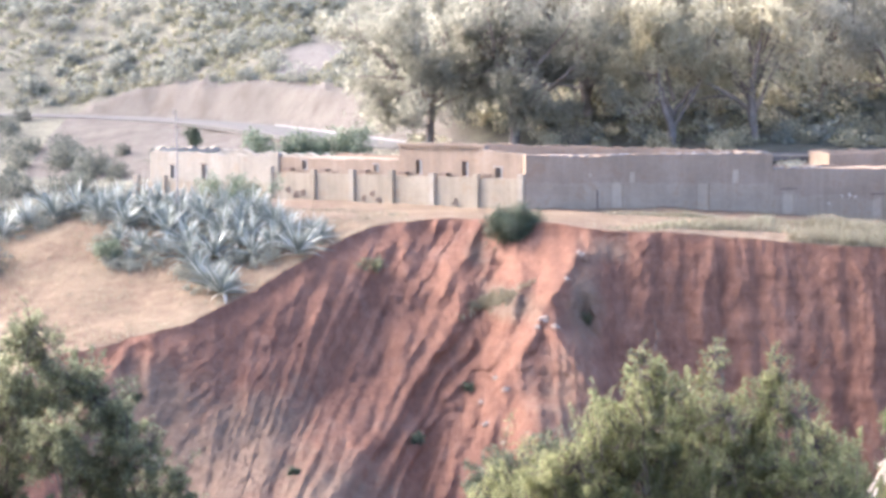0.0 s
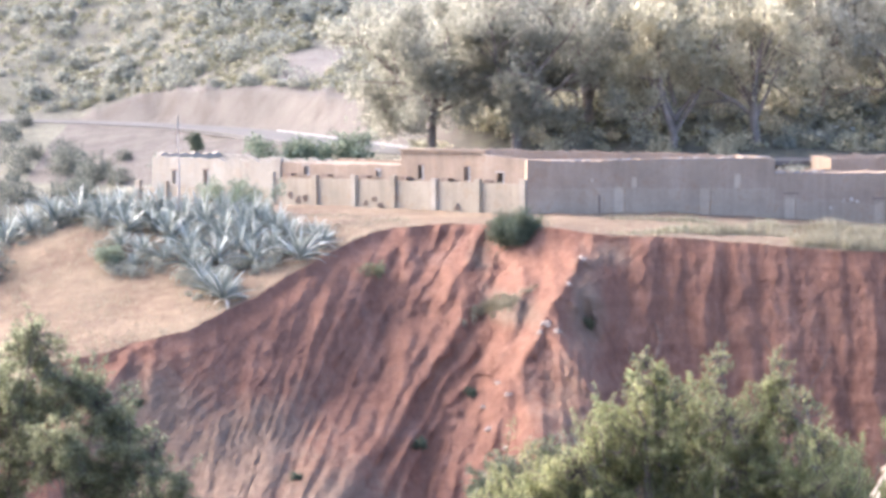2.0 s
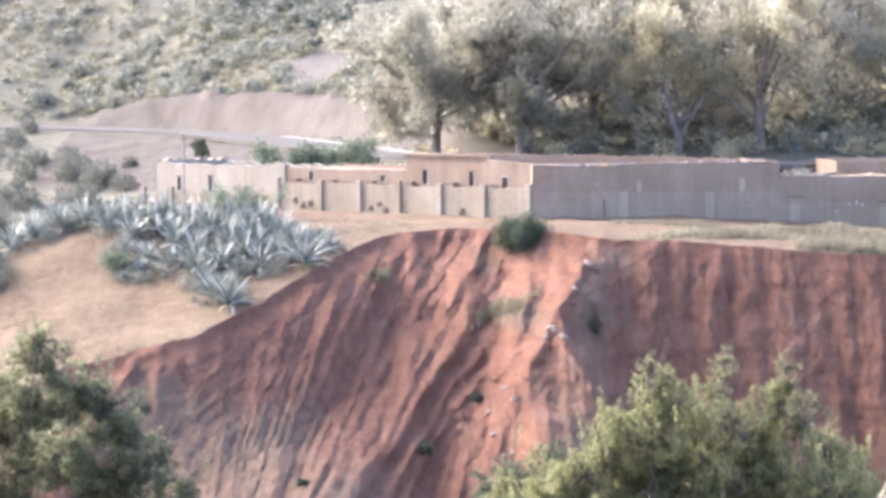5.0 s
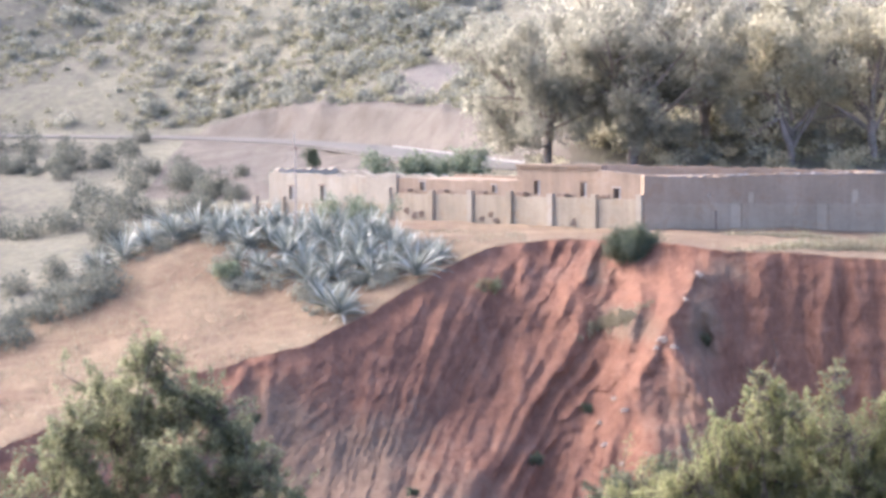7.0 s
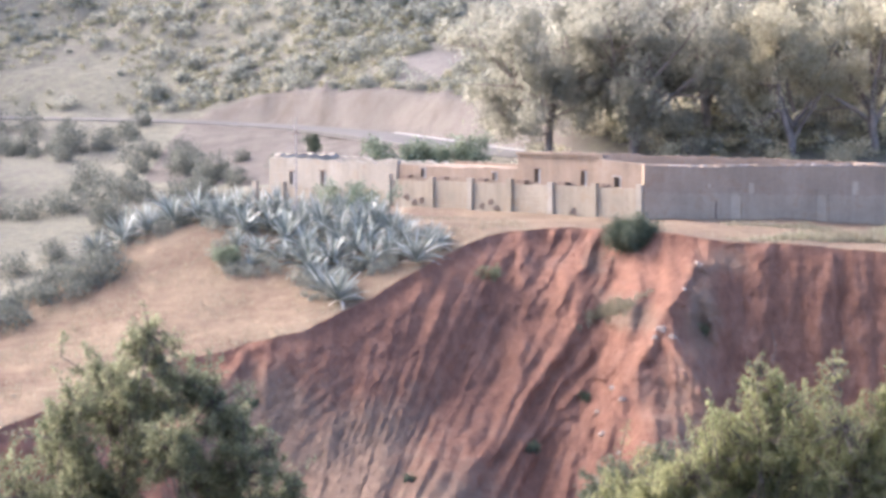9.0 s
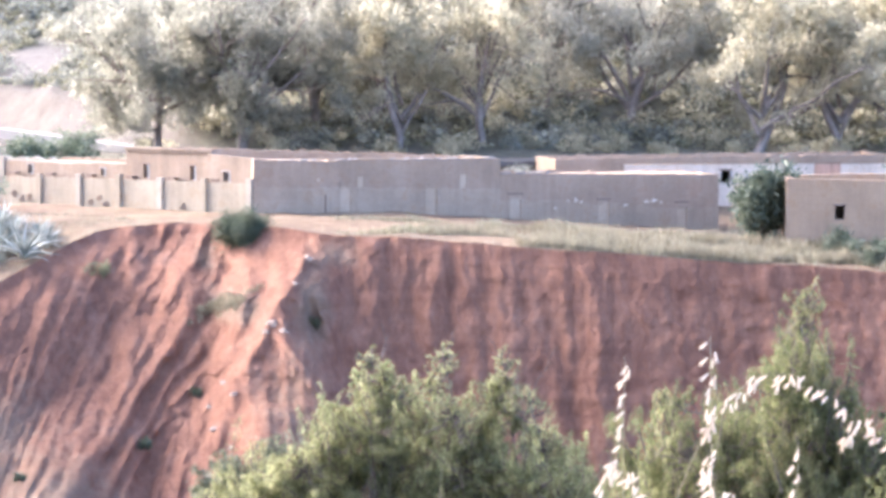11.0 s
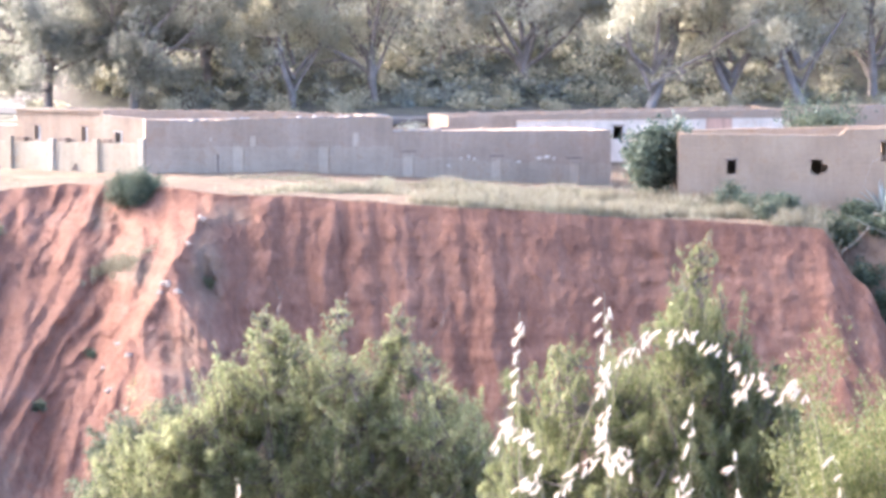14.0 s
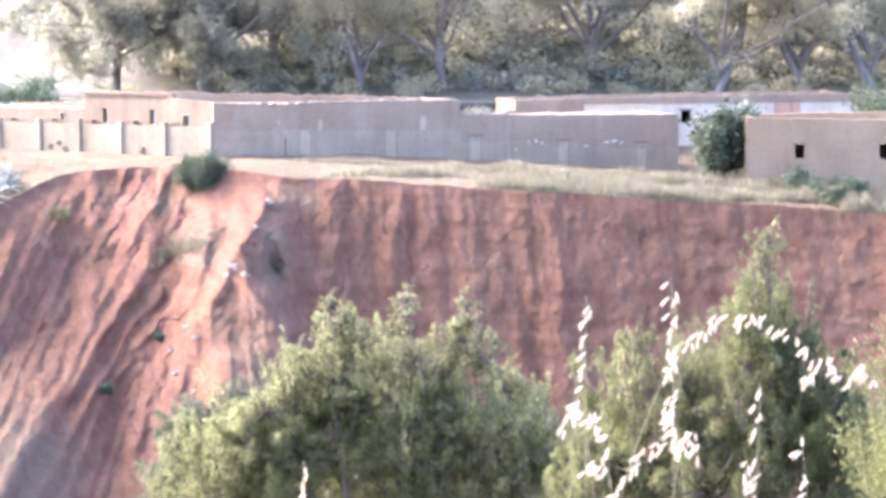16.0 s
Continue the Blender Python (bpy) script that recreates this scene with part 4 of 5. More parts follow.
def build_rose_house():
    h = thing("rose_house", (42, 177, -2), "rose-brown earthen house with small square windows", "house")
    s = Side((35.15, 178.0), (52.55, 175.2))
    holes = ((2.78, 3.34, 0.34, 1.14), (7.6, 8.25, 0.30, 1.18), (8.25, 8.55, 0.42, 0.9), (11.55, 11.9, 1.12, 2.2))
    part("wall", wall_mesh(s, 0.0, 17.6, -6.0, ((0, 2.68), (9.3, 2.58), (9.5, 2.95), (17.6, 3.25)), 0.45, holes, 0.04, 61), M_ROSE, h)
    window_in(h, s, *holes[0], 0.3, None, False)
    window_in(h, s, *holes[3], 0.3, None, False)
    for k, (u, z) in enumerate(((8.55, 0.45), (8.5, 0.85), (8.28, 0.34), (7.66, 0.36))):
        bm = bmesh.new()
        lump(bm, s.at(u, -0.2, z), (0.12, 0.22, 0.1), 90 + k, 0.4)
        part("broken_edge", bm, M_ROSE, h, "broken edge of the knocked-out window")
    bm = bmesh.new()
    side_box(bm, s, 11.95, 12.3, 0.004, 0.05, 1.1, 2.2)
    part("shutter", bm, M_PLASTER, h, "pale shutter folded back against the wall")
    c = [tuple(s.at(u, o, 0))[:2] for u, o in ((0.3, -0.45), (17.3, -0.45), (17.3, -5.5), (0.3, -5.5))]
    slab("roof", c, 2.1, 2.25, M_GREY, h)
    a, b = s.at(0, -6, 0), s.at(0, -0.45, 0)
    part("wall", wall_mesh(Side((a.x, a.y), (b.x, b.y)), 0, 5.55, -6.0, ((0, 2.6), (5.55, 2.68)), 0.4, (), 0.05, 62), M_ROSE, h)
    a, b = s.at(17.6, -6, 0), s.at(0, -6.0, 0)
    part("wall", wall_mesh(Side((a.x, a.y), (b.x, b.y)), 0, 17.6, -6.0, ((0, 3.0), (17.6, 2.6)), 0.4, ((5.4, 6.4, 0.6, 2.4),), 0.05, 63), M_ROSE, h)
    a, b = s.at(17.6, -0.45, 0), s.at(17.6, -6.0, 0)
    part("wall", wall_mesh(Side((a.x, a.y), (b.x, b.y)), 0, 5.55, -6.0, ((0, 3.2), (5.55, 3.0)), 0.4, (), 0.05, 64), M_ROSE, h)


build_yard_wall()
build_pale_house()
build_adobe_house()
build_corner_house()
build_low_house()
build_back_house()
build_rose_house()


# ---- plants ----
def leaf_cards(rng, centres, length, width, up=0.0, jitter=0.5, far=False):
    """One small pointed leaf a place, turned at random; up lifts (or droops) its axis."""
    n = len(centres)
    a = rng.normal(size=(n, 3))
    a[:, 2] += up
    a /= np.linalg.norm(a, axis=1)[:, None] + 1e-9
    b = np.cross(a, rng.normal(size=(n, 3)))
    b /= np.linalg.norm(b, axis=1)[:, None] + 1e-9
    size = (1 + jitter * rng.uniform(-1, 1, n))[:, None]
    a, b = a * length * 0.5 * size, b * width * 0.5 * size
    if far:                                         # three corners do for leaves far off
        return np.stack([centres - a + b, centres - a - b, centres + a], 1).reshape(-1, 3), np.arange(3 * n).reshape(n, 3)
    v = np.stack([centres - a, centres + b - a * 0.2, centres + a, centres - b - a * 0.2], 1).reshape(-1, 3)
    return v, np.arange(4 * n).reshape(n, 4)


def tubes(segs, sides=5):
    """Tapered limbs: one prism a segment (p0, p1, r0, r1)."""
    segs = [q for q in segs if q[2] > 0.0015]
    p0, p1 = np.array([q[0] for q in segs]), np.array([q[1] for q in segs])
    r0, r1 = np.array([q[2] for q in segs]), np.array([q[3] for q in segs])
    d = p1 - p0
    d /= np.linalg.norm(d, axis=1)[:, None] + 1e-9
    ref = np.where(np.abs(d[:, 2:3]) > 0.9, [[1.0, 0, 0]], [[0, 0, 1.0]])
    e = np.cross(d, ref)
    e /= np.linalg.norm(e, axis=1)[:, None] + 1e-9
    g = np.cross(d, e)
    ang = np.arange(sides) * 2 * math.pi / sides
    ring = np.cos(ang)[None, :, None] * e[:, None, :] + np.sin(ang)[None, :, None] * g[:, None, :]
    v = np.concatenate([p0[:, None] + ring * r0[:, None, None], p1[:, None] + ring * r1[:, None, None]], 1).reshape(-1, 3)
    i, k = np.arange(len(segs))[:, None] * 2 * sides, np.arange(sides)[None, :]
    k2 = (k + 1) % sides
    f = np.stack([i + k, i + k2, i + sides + k2, i + sides + k], -1).reshape(-1, 4)
    return v, f


def grow(rng, start, way, length, radius, level, last, segs, tips, spread=0.75, lift=0.15, bend=0.22, kids=(4, 5), shrink=0.62):
    """A limb with side limbs; tips collects the places that carry leaves."""
    n = 6 if level == 0 else 4
    p, d = np.array(start, float), np.array(way, float)
    d /= np.linalg.norm(d)
    step = length / n
    k = kids[min(level, len(kids) - 1)]
    spots = sorted(rng.uniform(0.3 if level == 0 else 0.2, 1.0, k)) if level < last else []
    done = 0
    for j in range(n):
        d = d + rng.normal(size=3) * bend * 0.5 + np.array([0, 0, lift * 0.5])
        d /= np.linalg.norm(d)
        q = p + d * step
        r0, r1 = radius * (1 - 0.75 * j / n), radius * (1 - 0.75 * (j + 1) / n)
        segs.append((p, q, r0, r1))
        while done < len(spots) and spots[done] <= (j + 1) / n:
            side = np.cross(d, rng.normal(size=3))
            side /= np.linalg.norm(side) + 1e-9
            away = d * (1 - spread * 0.5) + side * spread
            f = 1 - 0.45 * spots[done]
            grow(rng, p + (q - p) * rng.uniform(), away, length * shrink * f * rng.uniform(0.75, 1.2), r1 * 0.7, level + 1, last, segs, tips, spread, lift, bend, kids, shrink)
            done += 1
        if level >= last or (level >= last - 1 and j >= n - 2):
            tips.append(p + (q - p) * rng.uniform())
            tips.append(q)
        p = q


def puff(rng, tips, count, radius, flat=1.0):
    """Places for leaves round the tips, closer in the middle of each tuft."""
    tips = np.array(tips)
    c = tips[rng.integers(0, len(tips), count)]
    o = rng.normal(size=(count, 3)) * radius * 0.55
    o[:, 2] *= flat
    return c + o


def tree(name, at, label, seed, stems, leaf_mat, bark, leaves, leaf, tuft, last=2, up=0.0, category="tree", group="", size=None, far=False, clumps=0, clear=(0.16, 0.34), **kw):
    """A tree or shrub as a thing: trunk with limbs, and a crown of single leaves. Stems: (offset, way, length, radius)."""
    rng = np.random.default_rng(seed)
    root = thing(name, at, label, category, group)
    segs, tips = [], []
    for off, way, length, radius in stems:
        grow(rng, off, way, length, radius, 0, last, segs, tips, **kw)
    if size:                                        # bring the grown shape to its true width and height
        t = np.array(tips)
        mid = np.median(t[:, :2], axis=0)
        wide = np.percentile(np.abs(t[:, :2] - mid), 97) * 2
        k = np.array([size[0] / wide, size[0] / wide, size[1] / t[:, 2].max()])
        lean = np.array([*(np.median(t[t[:, 2] > np.median(t[:, 2])][:, :2], axis=0) * k[:2]), 0]) / size[1] / 0.75   # the crown stands over its foot
        segs = [(a * k - lean * max(0, a[2] * k[2]), b * k - lean * max(0, b[2] * k[2]), q, s) for a, b, q, s in segs]
        tips = list(t * k - lean * np.maximum(0, t[:, 2:3] * k[2]))
    if far:
        segs = [q for q in segs if q[2] > 0.02]
    v, f = tubes(segs, 5 if not far else 4)
    hang_local(new("trunk", quick_mesh("trunk", v, f, bark)), root)
    if leaves:
        if clumps:                                  # heavy clumps with gaps between them, and loose sprays
            heavy = [tips[i] for i in rng.choice(len(tips), min(clumps, len(tips)), replace=False)]
            spots = np.concatenate([puff(rng, heavy, int(leaves * 0.72), tuft, 0.75), puff(rng, tips, leaves - int(leaves * 0.72), tuft * 0.6)])
        else:
            spots = puff(rng, tips, leaves, tuft)
        if far:                                     # bare trunks under the crown
            spots = spots[spots[:, 2] > size[1] * rng.uniform(*clear, len(spots))]
        v, f = leaf_cards(rng, spots, *leaf, up, far=far)
        hang_local(new("crown", quick_mesh("crown", v, f, leaf_mat)), root)
    return root


def hang_local(ob, parent):
    ob.parent = parent
    return ob


def shrub(name, at, label, seed, size, leaf_mat, leaves, leaf, category="bush", group="", up=0.2, lobes=9):
    """A low bush: many thin stems from one foot and an uneven crown of leaves."""
    r = random.Random(seed)
    w, h = size
    stems = []
    for k in range(lobes):
        a = 2 * math.pi * (k + r.random()) / lobes
        lean = r.uniform(0.1, 0.95)
        stems.append(((0.1 * math.cos(a), 0.1 * math.sin(a), -0.1), (math.cos(a) * lean * w, math.sin(a) * lean * w, h * r.uniform(0.8, 1.3)), math.hypot(lean * w * 0.42, h * 0.72) * r.uniform(0.75, 1.0), 0.035))
    return tree(name, at, label, seed, stems, leaf_mat, M_BARKD, leaves, leaf, 0.15 * min(w, h) + 0.04, 1, up, category, group, (w * 0.86, h * 0.93), spread=0.8, lift=0.1, kids=(5, 3), shrink=0.45)


def put(x, y, sink=0.05):
    return (x, y, gz(x, y) - sink)


# eucalyptus row behind the houses
def eucalyptus(seed, height, mat, leaves, label, low=3):
    r = random.Random(seed)
    lean = r.uniform(-0.15, 0.15)
    stems = [((0, 0, -0.3), (lean, 0.05, 1), height * 0.62, 0.38)]
    for k in range(6):
        a = 2 * math.pi * (k + r.random() * 0.6) / 6
        stems.append(((lean * 1.5, 0, r.uniform(0.8, 2.6)), (math.cos(a) * 0.9, math.sin(a) * 0.9, 0.75), height * r.uniform(0.45, 0.6), 0.2))
    for k in range(low):
        a = 2 * math.pi * (k + 0.3 + r.random() * 0.5) / low
        stems.append(((lean, 0, r.uniform(1.0, 2.8)), (math.cos(a), math.sin(a), 0.22), height * r.uniform(0.30, 0.42), 0.12))
    return tree("eucalyptus_tree", (0, 0, 0), label, seed, stems, mat, M_BARK, leaves, (0.36, 0.12), 0.95, 2, -0.8, "tree", "eucalyptus row", (height * 0.95, height), True, 105, (0.02, 0.16) if low > 5 else (0.16, 0.34),
                spread=0.85, lift=0.08, bend=0.3, kids=(6, 5), shrink=0.55)


EUC_LABEL = "grey-green eucalyptus with open crown and forked pale limbs"
EUC = [eucalyptus(101, 13.0, M_EUC, 20000, EUC_LABEL), eucalyptus(102, 12.0, M_EUCW, 20000, "eucalyptus with open crown, leaves coloured yellowish as if sunlit", 0), eucalyptus(103, 14.0, M_EUC, 20000, EUC_LABEL, 2),
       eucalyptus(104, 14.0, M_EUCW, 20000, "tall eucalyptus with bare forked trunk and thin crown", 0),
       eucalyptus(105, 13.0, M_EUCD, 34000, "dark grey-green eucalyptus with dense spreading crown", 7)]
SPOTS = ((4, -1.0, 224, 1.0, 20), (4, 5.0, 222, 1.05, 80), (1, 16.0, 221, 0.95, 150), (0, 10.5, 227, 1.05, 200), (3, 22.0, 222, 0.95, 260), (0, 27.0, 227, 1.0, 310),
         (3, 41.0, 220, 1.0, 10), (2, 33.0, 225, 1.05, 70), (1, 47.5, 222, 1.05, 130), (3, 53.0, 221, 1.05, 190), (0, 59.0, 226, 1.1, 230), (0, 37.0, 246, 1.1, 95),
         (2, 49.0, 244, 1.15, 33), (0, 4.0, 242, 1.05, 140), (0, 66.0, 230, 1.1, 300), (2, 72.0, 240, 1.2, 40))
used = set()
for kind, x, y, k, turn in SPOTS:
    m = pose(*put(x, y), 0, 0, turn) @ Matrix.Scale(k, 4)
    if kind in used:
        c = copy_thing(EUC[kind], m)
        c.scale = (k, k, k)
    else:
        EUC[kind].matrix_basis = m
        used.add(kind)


# ravine trees
def stems_up(seed, count, spread, height, radius, cone=0.3):
    """Stems that fan out from one foot; cone: how much shorter the outer ones are."""
    r = random.Random(seed)
    out = []
    for k in range(count):
        a = 2.4 * k + 0.5 * r.random()
        s = spread * math.sqrt(k / count)
        out.append(((0.15 * math.cos(a), 0.15 * math.sin(a), -0.3), (s * math.cos(a), s * math.sin(a), 1.0), height * r.uniform(0.85, 1.0) * (1 - cone * s / spread), radius))
    return out


def lobed_tree(name, at, label, seed, lobes, leaf_mat, leaves, leaf, shoots=26, up=0.8, fuzz=0.16, category="tree", long=1.9, bare=0, bark=None):
    """A tree whose limbs each end in a tuft of leafy shoots. lobes: sideways, height and reach of each tuft in metres; bare: leafless twigs at its top."""
    rng = np.random.default_rng(seed)
    root = thing(name, at, label, category)
    segs, spots = [], []
    top = max(z for _, z, _ in lobes)
    fork = np.array([0, 0, 0.28 * top])
    segs.append((np.array([0, 0, -0.3]), fork, 0.16, 0.12))
    area = sum(q[2] ** 2 for q in lobes)
    wide = max(x for x, _, _ in lobes)
    centres, elbows = [], []
    boughs = [np.array([k * wide, rng.normal() * 0.3, rng.uniform(0.5, 0.62) * top]) for k in (-0.65, -0.2, 0.25, 0.7)]
    for b in boughs:                                # a few main boughs carry all the rest
        elbow = fork + (b - fork) * 0.5 + np.array([0.12 * b[0], 0, -0.1 * top * rng.uniform(0.2, 0.6)])
        segs += [(fork, elbow, 0.09, 0.07), (elbow, b, 0.07, 0.045)]
        elbows.append(elbow)
    for x, z, reach in lobes:
        c = np.array([x, rng.uniform(-0.8, 0.8) * max(0.4, 1.2 - 0.1 * z) + rng.normal() * 0.4, z])
        k = min(range(4), key=lambda j: abs(boughs[j][0] - x))
        b = boughs[k] if z > boughs[k][2] else elbows[k]
        centres.append(c)
        mid = b + (c - b) * 0.5 + rng.normal(size=3) * 0.18
        segs += [(b, mid, 0.03, 0.02), (mid, c, 0.02, 0.01)]
        share = int(leaves * reach ** 2 / area / shoots * rng.uniform(0.5, 1.4)) + 1
        for _ in range(max(12, int(shoots * min(1, reach / 0.5)))):
            d = rng.normal(size=3) + np.array([0, 0, up])
            d /= np.linalg.norm(d)
            a = c + rng.normal(size=3) * reach * 0.48
            segs.append((c, a, 0.012, 0.012))
            ln = reach * rng.uniform(0.3, 1.0) * (long if rng.uniform() < 0.22 and d[2] > 0.3 else 1.0)
            b = a + d * ln * 0.55 + rng.normal(size=3) * 0.08 * reach
            e = b + (d + np.array([0, 0, 0.3]) + rng.normal(size=3) * 0.2) * ln * 0.45
            segs += [(a, b, 0.014, 0.009), (b, e, 0.009, 0.004)]
            few = max(3, int(share * rng.uniform(0.35, 1.65)))
            t = rng.uniform(0.05, 1.05, few) ** 0.85
            line = np.where(t[:, None] < 0.55, a + (b - a) * (t[:, None] / 0.55), b + (e - b) * ((t[:, None] - 0.55) / 0.45))
            spots.append(line + rng.normal(size=(few, 3)) * fuzz * reach ** 0.6 * (1.15 - 0.85 * np.minimum(t[:, None], 1)))
    for _ in range(bare):
        a = centres[rng.integers(0, max(1, len(lobes) // 2))]
        for _ in range(3):
            b = a + np.array([rng.normal() * 0.16, rng.normal() * 0.1, rng.uniform(0.15, 0.4)])
            segs += [(a, b, 0.009, 0.006), (b, b + np.array([rng.normal() * 0.14, 0, rng.uniform(0.05, 0.2)]), 0.006, 0.003)]
            a = b
    v, f = tubes(segs, 4)
    hang_local(new("trunk", quick_mesh("trunk", v, f, bark or M_BARKD)), root)
    v, f = leaf_cards(rng, np.concatenate(spots), *leaf, up, far=True)
    hang_local(new("crown", quick_mesh("crown", v, f, leaf_mat)), root)
    return root


lobed_tree("willow_like_tree", put(4.75, 60), "bushy bright green tree with upright leafy shoots", 201,
           ((-1.0, 8.75, 0.22), (-0.75, 8.4, 0.3), (-0.95, 8.05, 0.34), (-0.5, 7.85, 0.4), (0.42, 8.85, 0.2), (0.5, 8.5, 0.22), (0.35, 8.1, 0.3), (0.6, 7.7, 0.4), (1.7, 8.6, 0.2), (1.75, 8.25, 0.26), (1.5, 7.9, 0.36), (1.9, 7.6, 0.34), (2.2, 7.9, 0.2),
            (-1.6, 7.45, 0.36), (-1.9, 7.1, 0.4), (-0.9, 7.4, 0.55), (0.0, 7.35, 0.55), (0.9, 7.2, 0.5), (1.4, 7.2, 0.55), (-1.6, 6.85, 0.6), (2.4, 7.0, 0.42), (2.65, 6.6, 0.5), (-2.6, 6.4, 0.65), (-2.2, 6.7, 0.4), (-1.3, 6.4, 0.8), (-0.5, 6.6, 0.7), (0.3, 6.6, 0.75), (1.2, 6.5, 0.8), (2.1, 6.3, 0.7), (3.2, 6.1, 0.55), (2.8, 5.9, 0.7),
            (-3.2, 5.8, 0.7), (-2.3, 5.6, 0.8), (-1.5, 5.7, 0.8), (-0.7, 5.7, 0.85), (0.1, 5.8, 0.8), (0.9, 5.7, 0.85), (1.7, 5.6, 0.8), (2.5, 5.3, 0.8), (3.5, 5.4, 0.7), (-3.2, 4.9, 0.9), (-2.2, 4.7, 0.9), (-1.2, 4.8, 1.0), (0.0, 4.8, 1.0), (1.2, 4.7, 1.0), (2.3, 4.5, 0.9), (3.2, 4.4, 0.9)), M_FRESH, 180000, (0.115, 0.019), 46, 0.9, 0.12, long=1.6, bare=12)
lobed_tree("willow_like_tree", put(8.75, 45), "slender green tree with feathery pale top", 202,
           ((0.38, 7.2, 0.22), (0.3, 6.9, 0.25), (0.42, 6.55, 0.3), (0.2, 6.25, 0.38), (0.5, 6.1, 0.34), (0.1, 5.8, 0.5), (0.6, 5.7, 0.45), (-1.35, 5.55, 0.3), (-1.45, 5.2, 0.4), (-1.2, 4.95, 0.4), (-0.8, 5.15, 0.4), (-0.4, 5.05, 0.55), (0.2, 5.2, 0.6), (0.8, 5.1, 0.55), (1.3, 4.9, 0.45),
            (-1.6, 4.5, 0.55), (-0.8, 4.4, 0.65), (0.0, 4.5, 0.65), (0.7, 4.4, 0.65), (1.3, 4.3, 0.6), (1.8, 4.3, 0.5), (-2.0, 4.0, 0.55), (2.1, 3.9, 0.55), (-1.4, 3.7, 0.7), (-0.5, 3.6, 0.75), (0.4, 3.6, 0.75), (1.3, 3.5, 0.7), (-2.3, 3.2, 0.65), (2.4, 3.2, 0.65)), M_FEATHER, 130000, (0.11, 0.014), 42, 1.7, 0.11, long=1.7, bare=14)
lobed_tree("grey_green_tree", put(-7.9, 60), "dense grey-green tree with rounded crown", 213,
           ((0.05, 9.45, 0.34), (-0.2, 9.1, 0.36), (0.2, 9.0, 0.34), (-0.95, 8.4, 0.5), (-0.5, 8.15, 0.5), (-1.3, 8.1, 0.4), (0.8, 8.4, 0.5), (1.2, 8.1, 0.5), (0.2, 8.0, 0.6), (-1.6, 7.7, 0.5), (-0.8, 7.5, 0.6), (1.5, 7.5, 0.5), (0.7, 7.4, 0.6), (0.0, 7.3, 0.5),
            (-1.9, 7.1, 0.5), (-1.1, 6.8, 0.55), (1.9, 6.9, 0.5), (1.1, 6.6, 0.5), (2.3, 7.2, 0.3), (-2.4, 6.3, 0.55), (-1.6, 6.0, 0.6), (-0.5, 6.3, 0.45), (2.3, 6.2, 0.55), (1.4, 5.8, 0.6), (2.8, 6.5, 0.3), (0.4, 5.6, 0.5), (-2.7, 5.5, 0.6), (2.9, 5.5, 0.6), (-1.2, 5.2, 0.7), (2.2, 5.2, 0.6), (-2.2, 4.8, 0.7), (1.2, 4.8, 0.7)),
           M_OLIVE, 120000, (0.10, 0.026), 34, 0.2, 0.16, long=1.2)
lobed_tree("grey_green_tree", put(2.4, 82), "dull grey-green tree growing at the foot of the cliff", 204,
           ((0.3, 9.6, 0.5), (-0.5, 9.2, 0.6), (0.5, 8.9, 0.8), (-1.1, 8.5, 0.7), (0.9, 8.2, 0.9), (-0.25, 8.2, 0.9), (-1.4, 7.6, 0.8), (0.2, 7.2, 1.0), (1.2, 7.0, 0.9), (-0.9, 6.6, 0.9)), M_DULL, 60000, (0.13, 0.03), 34, 0.5, 0.17, long=1.3)
tree("broom_shrub", put(8.35, 30), "yellow-green broom with long thin twigs", 205, stems_up(5, 22, 0.85, 4.0, 0.025, 0.2), M_BROOM, M_BARKD, 55000, (0.07, 0.013), 0.2, 2, 1.2, "shrub",
     size=(2.5, 3.9), spread=0.4, lift=0.3, bend=0.12, kids=(8, 6), shrink=0.4)

tree("pale_leaved_shrub", put(7.75, 25), "shrub with small bright pale green leaves", 206, stems_up(7, 16, 0.7, 3.3, 0.025, 0.15), M_PALELEAF, M_BARKD, 26000, (0.045, 0.026), 0.16, 2, 0.3, "shrub",
     size=(1.9, 3.15), spread=0.5, lift=0.2, bend=0.15, kids=(8, 5), shrink=0.4)

rng = np.random.default_rng(61)
twigs = thing("dry_twigs", put(8.6, 28), "bare reddish twigs standing among the broom", "shrub")
for _ in range(7):
    a = np.array([rng.normal() * 0.25, rng.normal() * 0.15, -0.2])
    top = np.array([a[0] + rng.normal() * 0.35, a[1], rng.uniform(3.5, 4.1)])
    mid = (a + top) / 2 + rng.normal(size=3) * 0.06
    segs = [(a, mid, 0.008, 0.006), (mid, top, 0.006, 0.003)]
    for _ in range(6):
        p = mid + (top - mid) * rng.uniform(0.3, 0.95)
        segs.append((p, p + np.array([rng.normal() * 0.12, rng.normal() * 0.05, rng.uniform(0.08, 0.22)]), 0.004, 0.002))
    v, f = tubes(segs, 4)
    hang_local(new("twig", quick_mesh("twig", v, f, M_DRYWOOD)), twigs)

